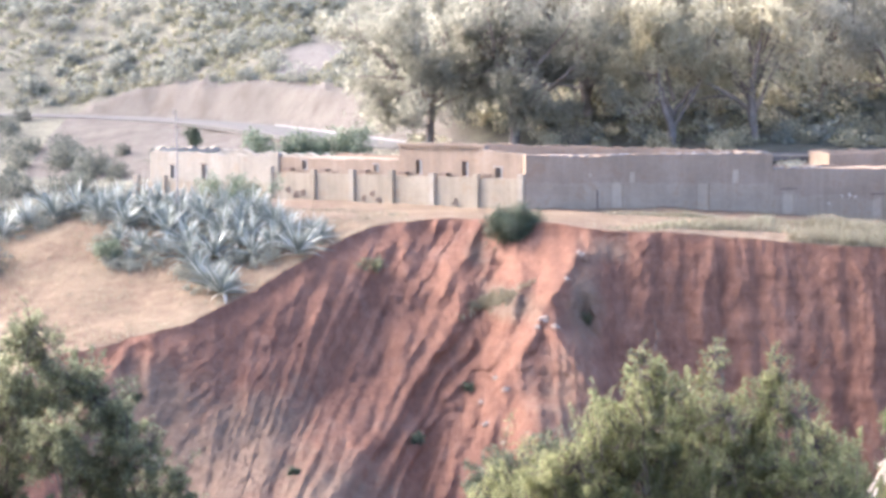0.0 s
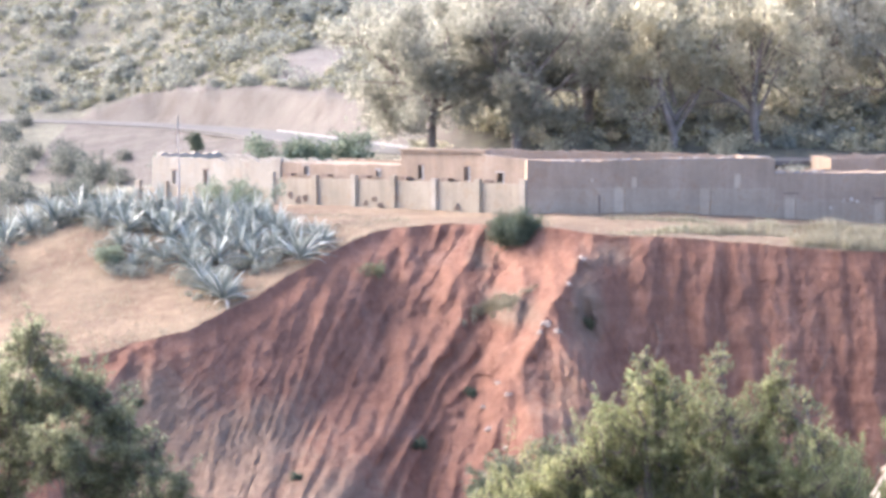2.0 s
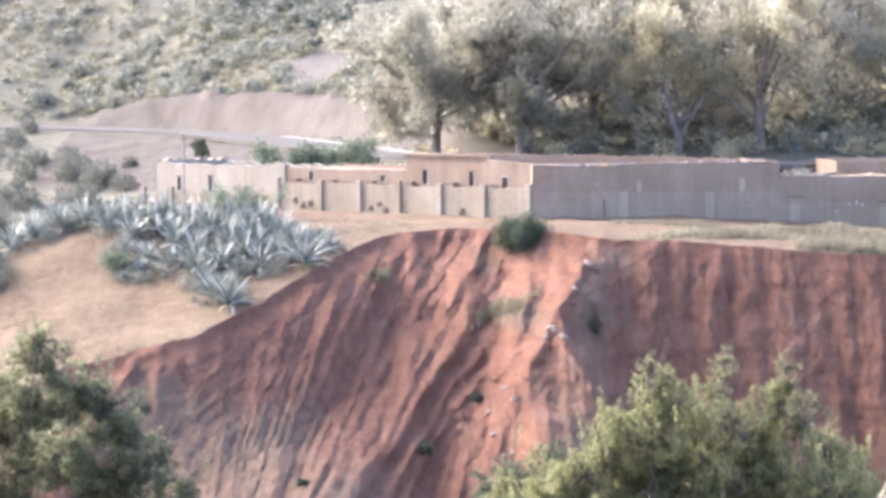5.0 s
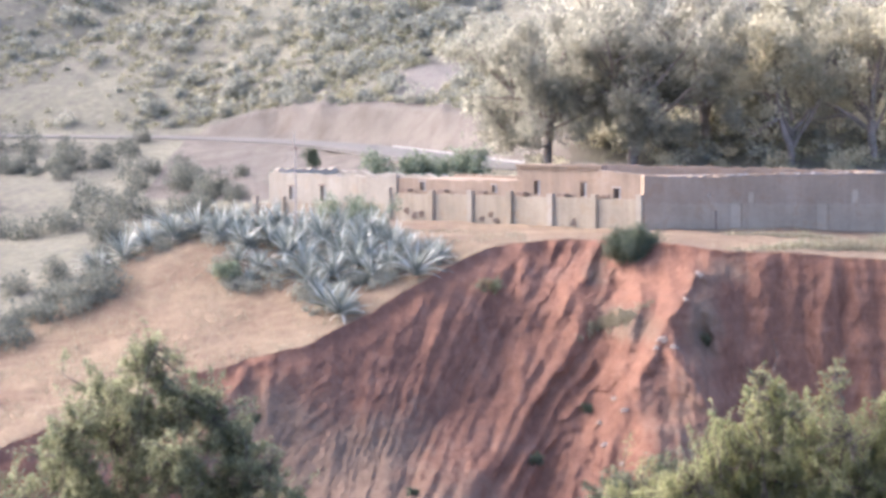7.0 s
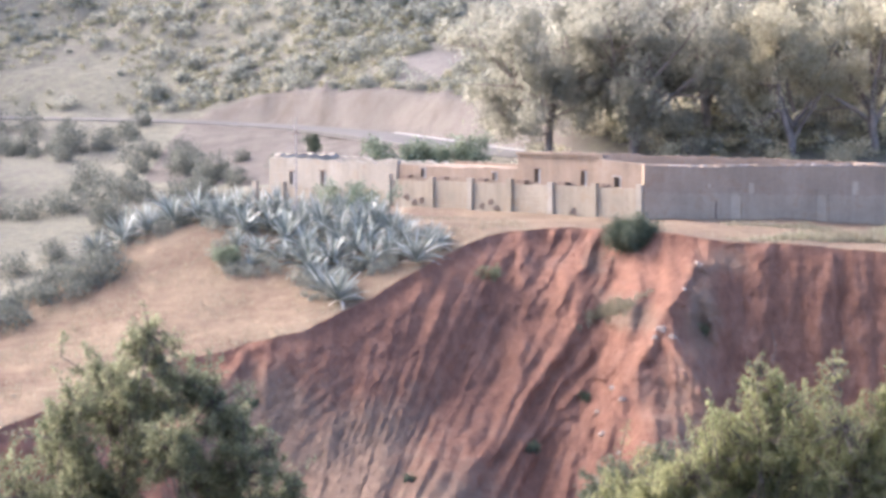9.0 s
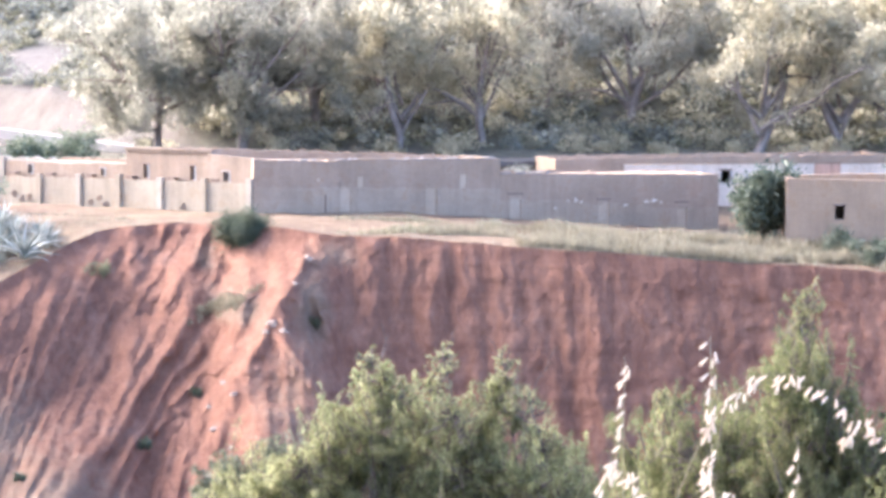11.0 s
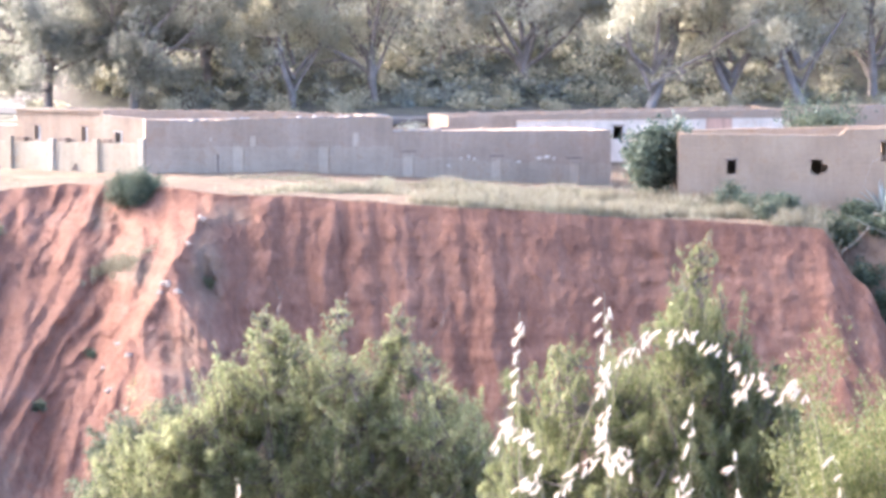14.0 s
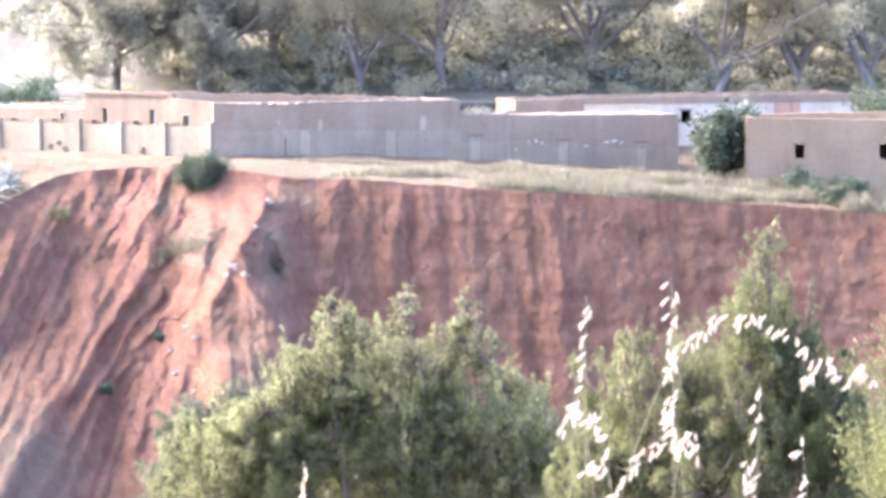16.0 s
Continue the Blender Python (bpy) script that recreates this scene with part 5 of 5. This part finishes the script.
# bushes by the houses and on the cliff
EDGE_BUSH = on_face(4.2, 0.95)
shrub("bush", (EDGE_BUSH[0], EDGE_BUSH[1] + 0.7, EDGE_BUSH[2] - 0.25), "dense round dark green bush at the edge of the cliff", 301, (2.9, 2.35), M_BUSH, 24000, (0.12, 0.05), lobes=16)
shrub("bush", put(-9.6, 213), "green leafy bushes behind the houses", 302, (6.8, 4.0), M_MID, 9000, (0.26, 0.12))
shrub("bush", put(-6.2, 212), "round green bush behind the houses", 303, (2.6, 3.8), M_MID, 3000, (0.24, 0.12))
shrub("bush", put(21.8, 202.5), "pale bush between the house walls", 306, (4.6, 2.7), M_SCRUB, 2600, (0.28, 0.12))
shrub("fig_bush", put(34.5, 180.8), "fig bush with large leaves at the end of the house", 304, (4.8, 4.7), M_FIG, 9000, (0.30, 0.17))
shrub("bush", put(39.6, 174.2), "low spreading green bush below the windows", 305, (5.4, 1.9), M_FIG, 13000, (0.17, 0.07))
shrub("bush", (46.3, 189, gz(46.3, 189) - 0.3), "green bush showing over the house wall", 307, (4.8, 7.3), M_BUSH, 5200, (0.26, 0.13))


# agaves
def agave_leaf(length, width, sag, seed):
    """A thick pointed leaf, hollow above and keeled below, that bends over by sag."""
    v, f = [], []
    n = 8
    for k in range(n + 1):
        t = k / n
        w = width * (0.55 + 1.6 * t * (1 - t) + 0.05) * (1 - t ** 3) * 0.75 + 0.004
        x = length * t * (1 - 0.25 * sag * t)
        z = -length * sag * t * t * 0.6
        dip = 0.32 * w
        v += [(x, -w / 2, z + dip), (x, 0, z), (x, w / 2, z + dip), (x, 0, z - 0.30 * w - 0.01)]
    for k in range(n):
        for j in range(4):
            a, b = k * 4 + j, k * 4 + (j + 1) % 4
            f.append((a, b, b + 4, a + 4))
    f.append((0, 3, 2, 1))
    me = bpy.data.meshes.new("leaf")
    me.from_pydata(v, [], f)
    me.materials.append(M_AGAVE)
    me.shade_smooth()
    return me


LEAVES = [agave_leaf(1.3, 0.115, s, k) for k, s in enumerate((0.06, 0.3, 0.7))]
DEAD = agave_leaf(0.85, 0.14, 0.75, 9)
DEAD.materials.clear()
DEAD.materials.append(M_DEAD)


def agave(seed, label):
    r = random.Random(seed)
    root = thing("agave", (0, 0, 0), label, "agave", "agaves on the crest")
    n = 42
    for k in range(n):
        t = k / n
        tilt = 86 - 62 * t + r.uniform(-15, 15)               # upright heart, flat skirt
        me = LEAVES[min(2, int(t * 2.2 + r.random()))]
        if t > 0.86 and r.random() < 0.6:
            me, tilt = DEAD, r.uniform(0, 24)
        ob = hang_local(new("leaf" if me is not DEAD else "withered_leaf", me), root)
        s = r.uniform(0.55, 1.25) * (0.8 + 0.3 * t)
        ob.matrix_basis = pose(0, 0, 0.12 + 0.1 * (1 - t), 0, -tilt, (k * 137.5 + r.uniform(-14, 14)) % 360) @ pose(0.06, 0, 0, r.uniform(-12, 12)) @ Matrix.Scale(s, 4)
    return root


AGAVE_LABEL = "large blue-grey agave rosette with stiff pointed leaves"
MODELS = [agave(11, AGAVE_LABEL), agave(12, AGAVE_LABEL), agave(13, "blue-grey agave with withered lower leaves")]
GROUP = [(-8.0, 172.0, 1.6), (-9.6, 174.2, 1.2), (-11.8, 167.2, 1.5), (-12.6, 168.6, 1.25), (-14.3, 175.1, 1.4), (-15.4, 176.6, 1.45), (-13.5, 178.5, 1.5), (-11.5, 178.2, 1.4),
         (-10.4, 179.2, 1.3), (-16.8, 175.2, 1.0), (-18.2, 176.2, 0.9), (-17.2, 173.9, 0.8), (-21.0, 181.6, 1.5), (-19.8, 182.4, 1.4), (-18.5, 180.7, 1.5), (-17.5, 182.2, 1.35),
         (-16.4, 182.6, 1.5), (-15.2, 181.6, 1.35), (-10.7, 175.4, 1.4), (-6.9, 174.6, 1.1), (-8.7, 176.2, 1.2), (-13.8, 172.6, 1.5), (-12.6, 173.2, 1.4), (-11.4, 174.7, 1.3),
         (-22.4, 181.4, 1.5), (-23.8, 181.0, 1.4), (-25.2, 180.2, 1.5), (-26.6, 179.4, 1.3), (-14.0, 180.4, 1.4), (-12.4, 176.4, 1.45), (-7.4, 176.6, 0.9), (-22.8, 183.0, 1.3), (-24.6, 182.0, 1.3),
         (-9.4, 177.4, 1.3), (-12.6, 180.6, 1.4), (-14.8, 178.8, 1.4), (-16.6, 178.6, 1.3), (-18.0, 178.2, 1.2), (-13.2, 171.4, 1.1), (-10.4, 172.6, 1.2), (-15.6, 174.2, 1.0), (-11.0, 181.4, 1.2), (-19.6, 180.0, 1.2)]
r = random.Random(77)
for k, (x, y, s) in enumerate(GROUP):
    s *= 1.05
    m = pose(*put(x, y), r.uniform(-8, 8), r.uniform(-8, 8), r.uniform(0, 360)) @ Matrix.Scale(s, 4)
    if k < 3:
        MODELS[k].matrix_basis = m
    else:
        c = copy_thing(MODELS[k % 3], m)
        c.scale = (s, s, s)
c = copy_thing(MODELS[0], pose(*put(46.3, 174.7, -0.3), 12, 0, 40) @ Matrix.Scale(1.0, 4))
c["label"], c["group"] = "blue-grey agave below the rose-brown house", ""


# scrub of the hill, too dense to count: one body of leaves
def stuff(name, label, category, me):
    return tagged(new(name, me), label, category, kind="stuff")


def scatter_bushes(name, label, seed, count, xr, yr, sizes, mat, keep, per=70, leaf=(0.34, 0.2), tall=0.72):
    rng = np.random.default_rng(seed)
    x = rng.uniform(*xr, count)
    y = rng.uniform(*yr, count) + (road_y(x) if yr[0] < 100 else 0)
    ok = keep(x, y, rng)
    x, y = x[ok], y[ok]
    z = ground_height(x, y)[0]
    size = rng.uniform(*sizes, len(x)) * rng.uniform(0.6, 1.0, len(x))
    n = (per * np.clip(size, 0.5, 3)).astype(int)
    which = np.repeat(np.arange(len(x)), n)
    o = rng.normal(size=(len(which), 3))
    o /= np.linalg.norm(o, axis=1)[:, None]
    o *= (rng.uniform(0, 1, len(which)) ** 0.4 * (1 + 0.35 * vnoise(o[:, 0] * 2 + which * 7.3, o[:, 1] * 2 + o[:, 2] * 3, 8)))[:, None]
    o[:, 2] = o[:, 2] * tall + 0.35
    c = np.stack([x, y, z], 1)[which] + o * size[which][:, None] * 0.62
    v, f = leaf_cards(rng, c, *leaf, 0.2, far=True)
    return stuff(name, label, "scrub", quick_mesh(name, v, f, mat))


def on_hill(x, y, rng):
    d = road_gap(x, y)
    clump = fbm(x * 0.06, y * 0.06, 91, 3)
    heap = ((x + 11.9) / 3.3) ** 2 + ((y - HEAP_Y) / 7.0) ** 2 > 1
    return (d > 8) & (rng.uniform(-1, 1, len(x)) < clump * 1.1 + 0.3) & heap


def on_terrace(x, y, rng):
    d = y - road_y(x)
    return (d < -3) & (d > -75) & (x < -20) & (x > -75) & (y > 187) & ((x < -31) | (d < -20)) & (rng.uniform(size=len(x)) < 0.75)


scatter_bushes("hill_scrub", "grey-green scrub bushes scattered over the dry hillside", 1, 2800, (-75, 100), (8, 75), (0.6, 3.0), M_SCRUB, on_hill, 80, (0.40, 0.24))
def under_trees(x, y, rng):
    return (y > 206.5 + 0.1 * np.maximum(0, x - 40)) & (np.abs(y - road_y(x)) > 3.4)


# takes the sunlit copy of the leaf colour as well
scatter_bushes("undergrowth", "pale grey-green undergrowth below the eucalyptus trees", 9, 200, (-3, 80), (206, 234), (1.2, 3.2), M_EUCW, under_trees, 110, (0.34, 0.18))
scatter_bushes("terrace_scrub", "rounded grey bushes on the slope below the road", 2, 400, (-75, -15), (185, 290), (1.6, 3.2), M_DUSK, on_terrace, 380, (0.22, 0.12), 1.0)
scatter_bushes("hill_herbs", "low yellowish herbs between the bushes of the hill", 3, 13000, (-75, 100), (7, 60), (0.4, 1.3), M_GREENGRASS, on_hill, 26, (0.34, 0.2))


def crest_row(x, y, rng):
    return np.abs(y - np.interp(x, (-60, -33, -24), (160, 170, 179))) < 3.2


def among_agaves(x, y, rng):
    near = np.min([np.hypot(x - gx, y - gy) for gx, gy, _ in GROUP], axis=0)
    return (edge_distance(x, y) < -0.6) & (near < 1.5)


scatter_bushes("agave_undergrowth", "low grey-green scrub between the agaves", 14, 700, (-28, -6), (168, 185), (0.5, 1.5), M_SCRUB, among_agaves, 130, (0.16, 0.07))
scatter_bushes("crest_scrub", "low grey scrub along the crest of the straw field", 4, 420, (-46, -25), (160, 182), (1.1, 2.4), M_DUSK, crest_row, 150, (0.2, 0.1))


# grass
def blades(name, label, seed, count, area, height, mat, keep, lean=0.35, tall=False):
    rng = np.random.default_rng(seed)
    x, y = rng.uniform(area[0], area[1], count), rng.uniform(area[2], area[3], count)
    ok = keep(x, y, rng)
    x, y = x[ok], y[ok]
    z = ground_height(x, y)[0]
    h = height[0] + (height[1] - height[0]) * rng.uniform(size=len(x)) * (0.55 + 0.45 * vnoise(x * 0.6, y * 0.6, seed + 60))
    h = h * (0.55 + 0.75 * sstep(x, 14, 28)) if tall else h
    a = rng.uniform(0, 2 * math.pi, len(x))
    w = 0.018 + 0.02 * rng.uniform(size=len(x))
    base = np.stack([x, y, z - 0.03], 1)
    side = np.stack([np.cos(a) * w, np.sin(a) * w, 0 * a], 1)
    tip = base + np.stack([rng.normal(size=len(x)) * lean * h, rng.normal(size=len(x)) * lean * h, h], 1)
    v = np.stack([base - side, base + side, tip + side * 0.3, tip - side * 0.3], 1).reshape(-1, 3)
    return stuff(name, label, "grass", quick_mesh(name, v, np.arange(4 * len(x)).reshape(-1, 4), mat))


def on_ledge(x, y, rng):
    s = edge_distance(x, y)
    return (s < -0.1) & (s > -9) & (rng.uniform(-0.7, 0.7, len(x)) < 1.6 * fbm(x * 0.3, y * 0.45, 95, 3) + 0.03 * (x - 24) - 0.9 * (1 - sstep(x, 9, 20)))


def on_field(x, y, rng):
    s = edge_distance(x, y)
    return (s < -0.2) & (rng.uniform(-0.6, 1.0, len(x)) < fbm(x * 0.5, y * 0.5, 96, 3))


blades("ledge_grass", "tall bleached grass along the top of the cliff", 5, 190000, (6, 43, 160, 188), (0.15, 0.95), M_STRAW, on_ledge, 0.45, True)
blades("ledge_weeds", "grey-green weeds among the bleached grass", 6, 40000, (8, 42, 160, 190), (0.2, 0.75), M_GREENGRASS, lambda x, y, g: on_ledge(x, y, g) & (fbm(x * 0.5, y * 0.5, 97, 2) > 0.15))
blades("field_stubble", "short straw stubble on the sloping field", 7, 80000, (-46, -2, 140, 186), (0.05, 0.3), M_STRAW, on_field)


def face_tufts(name, label, seed, count, at, size, height, mat):
    """Grass on a ledge of the cliff; at and size: across, and down from the edge."""
    rng = np.random.default_rng(seed)
    v = []
    for _ in range(count):
        du, dh = rng.normal(size=2) * 0.5
        x = at[0] + du * size[0]
        p = np.array(on_face(x, at[1] - 0.45 * (x - at[0]) + dh * size[1]))
        for _ in range(18):
            b = p + np.array([rng.normal() * 0.12, -0.02, rng.normal() * 0.06])
            t = b + np.array([rng.normal() * 0.12, -rng.uniform(0, 0.15), rng.uniform(*height)])
            w = np.array([0.022, 0.0, 0.0])
            v += [b - w, b + w, t + w * 0.3, t - w * 0.3]
    return stuff(name, label, "grass", quick_mesh(name, np.array(v), np.arange(len(v)).reshape(-1, 4), mat))


face_tufts("cliff_tuft_grass", "patch of pale grass on a shelf of the cliff", 8, 90, (3.0, 3.8), (1.5, 0.4), (0.08, 0.3), M_STRAW)

# small bushes that cling to the cliff: across, down from the edge, width, height
for k, (x, h, w, t) in enumerate(((-3.76, 2.1, 1.5, 0.9), (7.6, 4.7, 0.8, 0.7), (10.0, 7.6, 1.2, 1.0), (38.35, 7.6, 0.6, 0.5), (-7.38, 9.3, 0.6, 0.45), (-15.6, 3.0, 0.8, 0.5), (-1.3, 10.3, 0.9, 0.7), (-18.6, 5.2, 1.0, 0.6), (-10.4, 9.0, 0.6, 0.4), (1.4, 8.2, 0.6, 0.6))):
    p = on_face(x, h)
    shrub("bush", (p[0], p[1] + 0.1, p[2] - 0.15), "small dark bush clinging to the red cliff", 320 + k, (w, t), M_OLIVE if k in (0, 1) else M_BUSH, 700, (0.12, 0.06), group="bushes on the cliff")
# dark bushes in the gully past the cliff's nose
for k, (x, y, w, h) in enumerate(((42.6, 172.6, 2.4, 1.6), (43.6, 172.0, 2.6, 2.0), (44.2, 170.6, 2.6, 2.0), (44.9, 169.6, 2.4, 2.0), (45.5, 171.6, 2.2, 1.2), (45.9, 168.6, 2.2, 1.8), (47.4, 173.4, 1.6, 1.0), (44.6, 173.4, 2.2, 1.4))):
    shrub("bush", put(x, y, 0.15), "dark bush filling the gully beside the cliff", 340 + k, (w, h), M_BUSH, 3000, (0.18, 0.09), group="bushes in the gully")
shrub("bush", put(-12.2, 186.5), "green bush among the agaves", 351, (5.0, 2.2), M_MID, 3600, (0.18, 0.08))
shrub("bush", put(-18.6, 174.4), "low green bush beside the agaves", 352, (1.8, 1.2), M_MID, 1600, (0.15, 0.07))
shrub("conifer_bush", put(-20.0, 252.5), "small dark conifer below the road", 353, (1.5, 2.0), M_BUSH, 1500, (0.2, 0.08), "tree")

# pole among the agaves
pole = thing("utility_pole", put(-15.3, 180.6), "thin weathered wooden pole among the agaves", "pole")
v, f = tubes([((0, 0, -0.3), (0.05, 0, 3.2), 0.06, 0.055), ((0.05, 0, 3.2), (-0.03, 0, 6.2), 0.055, 0.04)], 8)
hang_local(new("post", quick_mesh("post", v, f, M_DRYWOOD)), pole)
v, f = tubes([((-0.25, 0, 5.2), (0.22, 0, 5.22), 0.03, 0.03), ((0.02, 0, 5.2), (0.02, -0.02, 5.45), 0.05, 0.05)], 6)
hang_local(new("bracket", quick_mesh("bracket", v, f, M_WOOD)), pole)

# bare dead shrub by the gully
dead = thing("dead_shrub", put(46.9, 168.0), "bare bleached shrub with long bent branches", "shrub")
foot = put(46.9, 168.0)[2]
BOUGHS = (((0, 0, -4.9), (-0.5, 0, -1.6), (-0.95, 0, 1.1), (-0.9, 0.1, 3.4), (-0.75, 0.1, 5.8)), ((-0.95, 0, 1.1), (-0.55, 0, 3.0), (-0.2, 0, 5.2)), ((-0.9, 0, 0.5), (-1.5, 0.1, 1.6), (-2.1, 0.1, 1.9), (-2.9, 0.2, 1.6), (-3.5, 0.2, -0.1)),
          ((-0.2, 0, -3.6), (-1.6, 0.1, -2.6), (-3.0, 0.2, -2.0), (-4.4, 0.2, -1.3)), ((-3.0, 0.2, -2.0), (-4.0, 0.2, -3.0), (-4.6, 0.2, -3.4)), ((-0.5, 0, -1.6), (0.2, 0, 0.0), (0.8, 0, 2.2)))
for k, run in enumerate(BOUGHS):
    thick = 0.034 if k == 0 else 0.024
    pts = [np.array((a, b, c - foot)) for a, b, c in run]
    if k in (0, 3):
        pts[0] = np.array((0.0, 0.0, -0.3))
    segs = [(p, q, thick * (1 - 0.2 * n), thick * (0.8 - 0.2 * n)) for n, (p, q) in enumerate(zip(pts[:-1], pts[1:]))]
    v, f = tubes(segs, 6)
    hang_local(new("trunk" if k == 0 else "branch", quick_mesh("branch", v, f, M_DRYWOOD)), dead)

# pale rocks on the buttress: across, down from the edge, size
for k, (x, h, s) in enumerate(((7.4, 1.3, 0.26), (5.4, 4.5, 0.3), (5.9, 4.9, 0.24), (5.0, 4.9, 0.2), (3.3, 7.9, 0.22), (2.8, 7.5, 0.2), (2.3, 9.5, 0.24), (3.1, 10.3, 0.2), (1.9, 11.5, 0.26), (2.5, 12.6, 0.22), (2.0, 8.6, 0.18), (6.6, 2.6, 0.2), (-18.6, 5.8, 0.28), (-18.1, 6.3, 0.22))):
    at = on_face(x, h)
    bm = bmesh.new()
    lump(bm, (0, 0, 0), (s, s * 0.8, s * 0.75), 500 + k, 0.4)
    rock = thing("boulder", (at[0], at[1] + 0.06, at[2] - 0.02), "pale lime boulder weathering out of the red clay", "boulder", "boulders on the buttress")
    me = bpy.data.meshes.new("stone")
    bm.to_mesh(me)
    bm.free()
    me.materials.append(M_ROCK)
    hang_local(new("stone", me), rock)


# wild oats before the viewer
def oat(seed, foot, mid, tip, first, dense, label):
    """A dry grass stem, bent from foot over mid to tip (metres across and up from the ground), with husks hanging from it."""
    r = random.Random(seed)
    root = thing("wild_oat", (foot[0], foot[1], gz(*foot)), label, "grass", "wild oats in front")
    a, b, c = Vector((0, 0, -0.03)), Vector((mid[0] - foot[0], r.uniform(-0.04, 0.04), mid[1])), Vector((tip[0] - foot[0], r.uniform(-0.06, 0.06), tip[1]))
    n = 30
    pts = [a * (1 - t) ** 2 + b * 2 * t * (1 - t) + c * t * t for t in (k / n for k in range(n + 1))]
    pts = [q + Vector((r.uniform(-1, 1), r.uniform(-1, 1), 0)) * 0.0012 for q in pts]
    v, f = pipe(pts, 0.0007)
    hang_local(new("stem", quick_mesh("stem", v, f, M_OATSTEM)), root)
    for k in range(dense):
        if r.random() < 0.15:
            continue
        t = first + (1 - first) * (k + r.random()) / dense
        t = min(0.999, t)
        j = int(t * n)
        p = pts[j].lerp(pts[j + 1], t * n - j)
        husk(r, p, p + Vector((r.uniform(-1, 1) * 0.011, r.uniform(-0.01, 0.01), r.uniform(-0.018, 0.004))), root)
    return root


def husk(r, a, b, root):
    """Two papery glumes, spread at the tip, on a thread."""
    bm = bmesh.new()
    d = Vector((r.uniform(-1.0, 0.15), r.uniform(-0.4, 0.4), -r.uniform(0.5, 1.1))).normalized()
    e = d.cross(Vector((0, 1, 0))).normalized()
    g = d.cross(e)
    ln = r.uniform(0.018, 0.034)
    for spread in (-0.07, 0.07):
        ax = (d + e * spread).normalized()
        rings = []
        for t, w in ((0.0, 0.0007), (0.25, 0.0019), (0.55, 0.0022), (0.85, 0.0012), (1.0, 0.0003)):
            c = b + ax * ln * t + e * spread * 0.01
            rings.append([bm.verts.new(c + (e * math.cos(q) + g * math.sin(q) * 0.7) * w) for q in (0, 1.571, 3.142, 4.712)])
        for ra, rb in zip(rings[:-1], rings[1:]):
            for j in range(4):
                bm.faces.new((ra[j], ra[(j + 1) % 4], rb[(j + 1) % 4], rb[j]))
    me = bpy.data.meshes.new("husk")
    bm.to_mesh(me)
    bm.free()
    me.materials.append(M_OAT)
    hang_local(new("husk", me), root)


def pipe(pts, radius):
    """One unbroken thin tube along the points."""
    v, f = [], []
    for q in pts:
        v += [(q.x + radius, q.y, q.z), (q.x, q.y + radius, q.z), (q.x - radius, q.y, q.z + radius * 0.5), (q.x, q.y - radius, q.z)]
    for k in range(len(pts) - 1):
        for j in range(4):
            a, b = k * 4 + j, k * 4 + (j + 1) % 4
            f.append((a, b, b + 4, a + 4))
    return np.array(v), np.array(f)


OAT_LABEL = "ripe wild oat stem with pale papery husks"
# foot, bend, tip, where the husks begin, how many
OATS = (((1.03, 7.0), (1.02, 0.4), (1.017, 0.785), 0.74, 15), ((1.225, 7.0), (1.22, 0.4), (1.215, 0.825), 0.58, 26), ((1.03, 7.0), (1.2, 1.05), (1.56, 0.62), 0.42, 46),
        ((1.40, 7.0), (1.41, 0.3), (1.42, 0.585), 0.55, 16), ((1.72, 7.1), (1.66, 0.85), (1.545, 0.54), 0.55, 26), ((1.76, 7.0), (1.70, 0.8), (1.63, 0.57), 0.6, 14),
        ((1.06, 6.9), (1.0, 0.75), (0.955, 0.51), 0.62, 18), ((1.0, 7.0), (1.1, 0.53), (1.26, 0.43), 0.4, 24), ((1.16, 6.9), (1.22, 0.66), (1.27, 0.42), 0.5, 20),
        ((1.3, 7.1), (1.24, 0.62), (1.225, 0.5), 0.5, 14), ((1.1, 6.8), (1.05, 0.55), (0.99, 0.42), 0.4, 20), ((0.37, 7.0), (0.375, 0.25), (0.385, 0.41), 0.5, 12),
        ((1.12, 7.0), (1.06, 0.62), (1.03, 0.5), 0.5, 14), ((1.5, 6.9), (1.52, 0.3), (1.50, 0.47), 0.55, 12), ((1.85, 7.0), (1.8, 0.3), (1.74, 0.46), 0.5, 12), ((1.45, 7.0), (1.42, 0.3), (1.37, 0.44), 0.55, 12))
for k, q in enumerate(OATS):
    oat(600 + k, *q, OAT_LABEL)
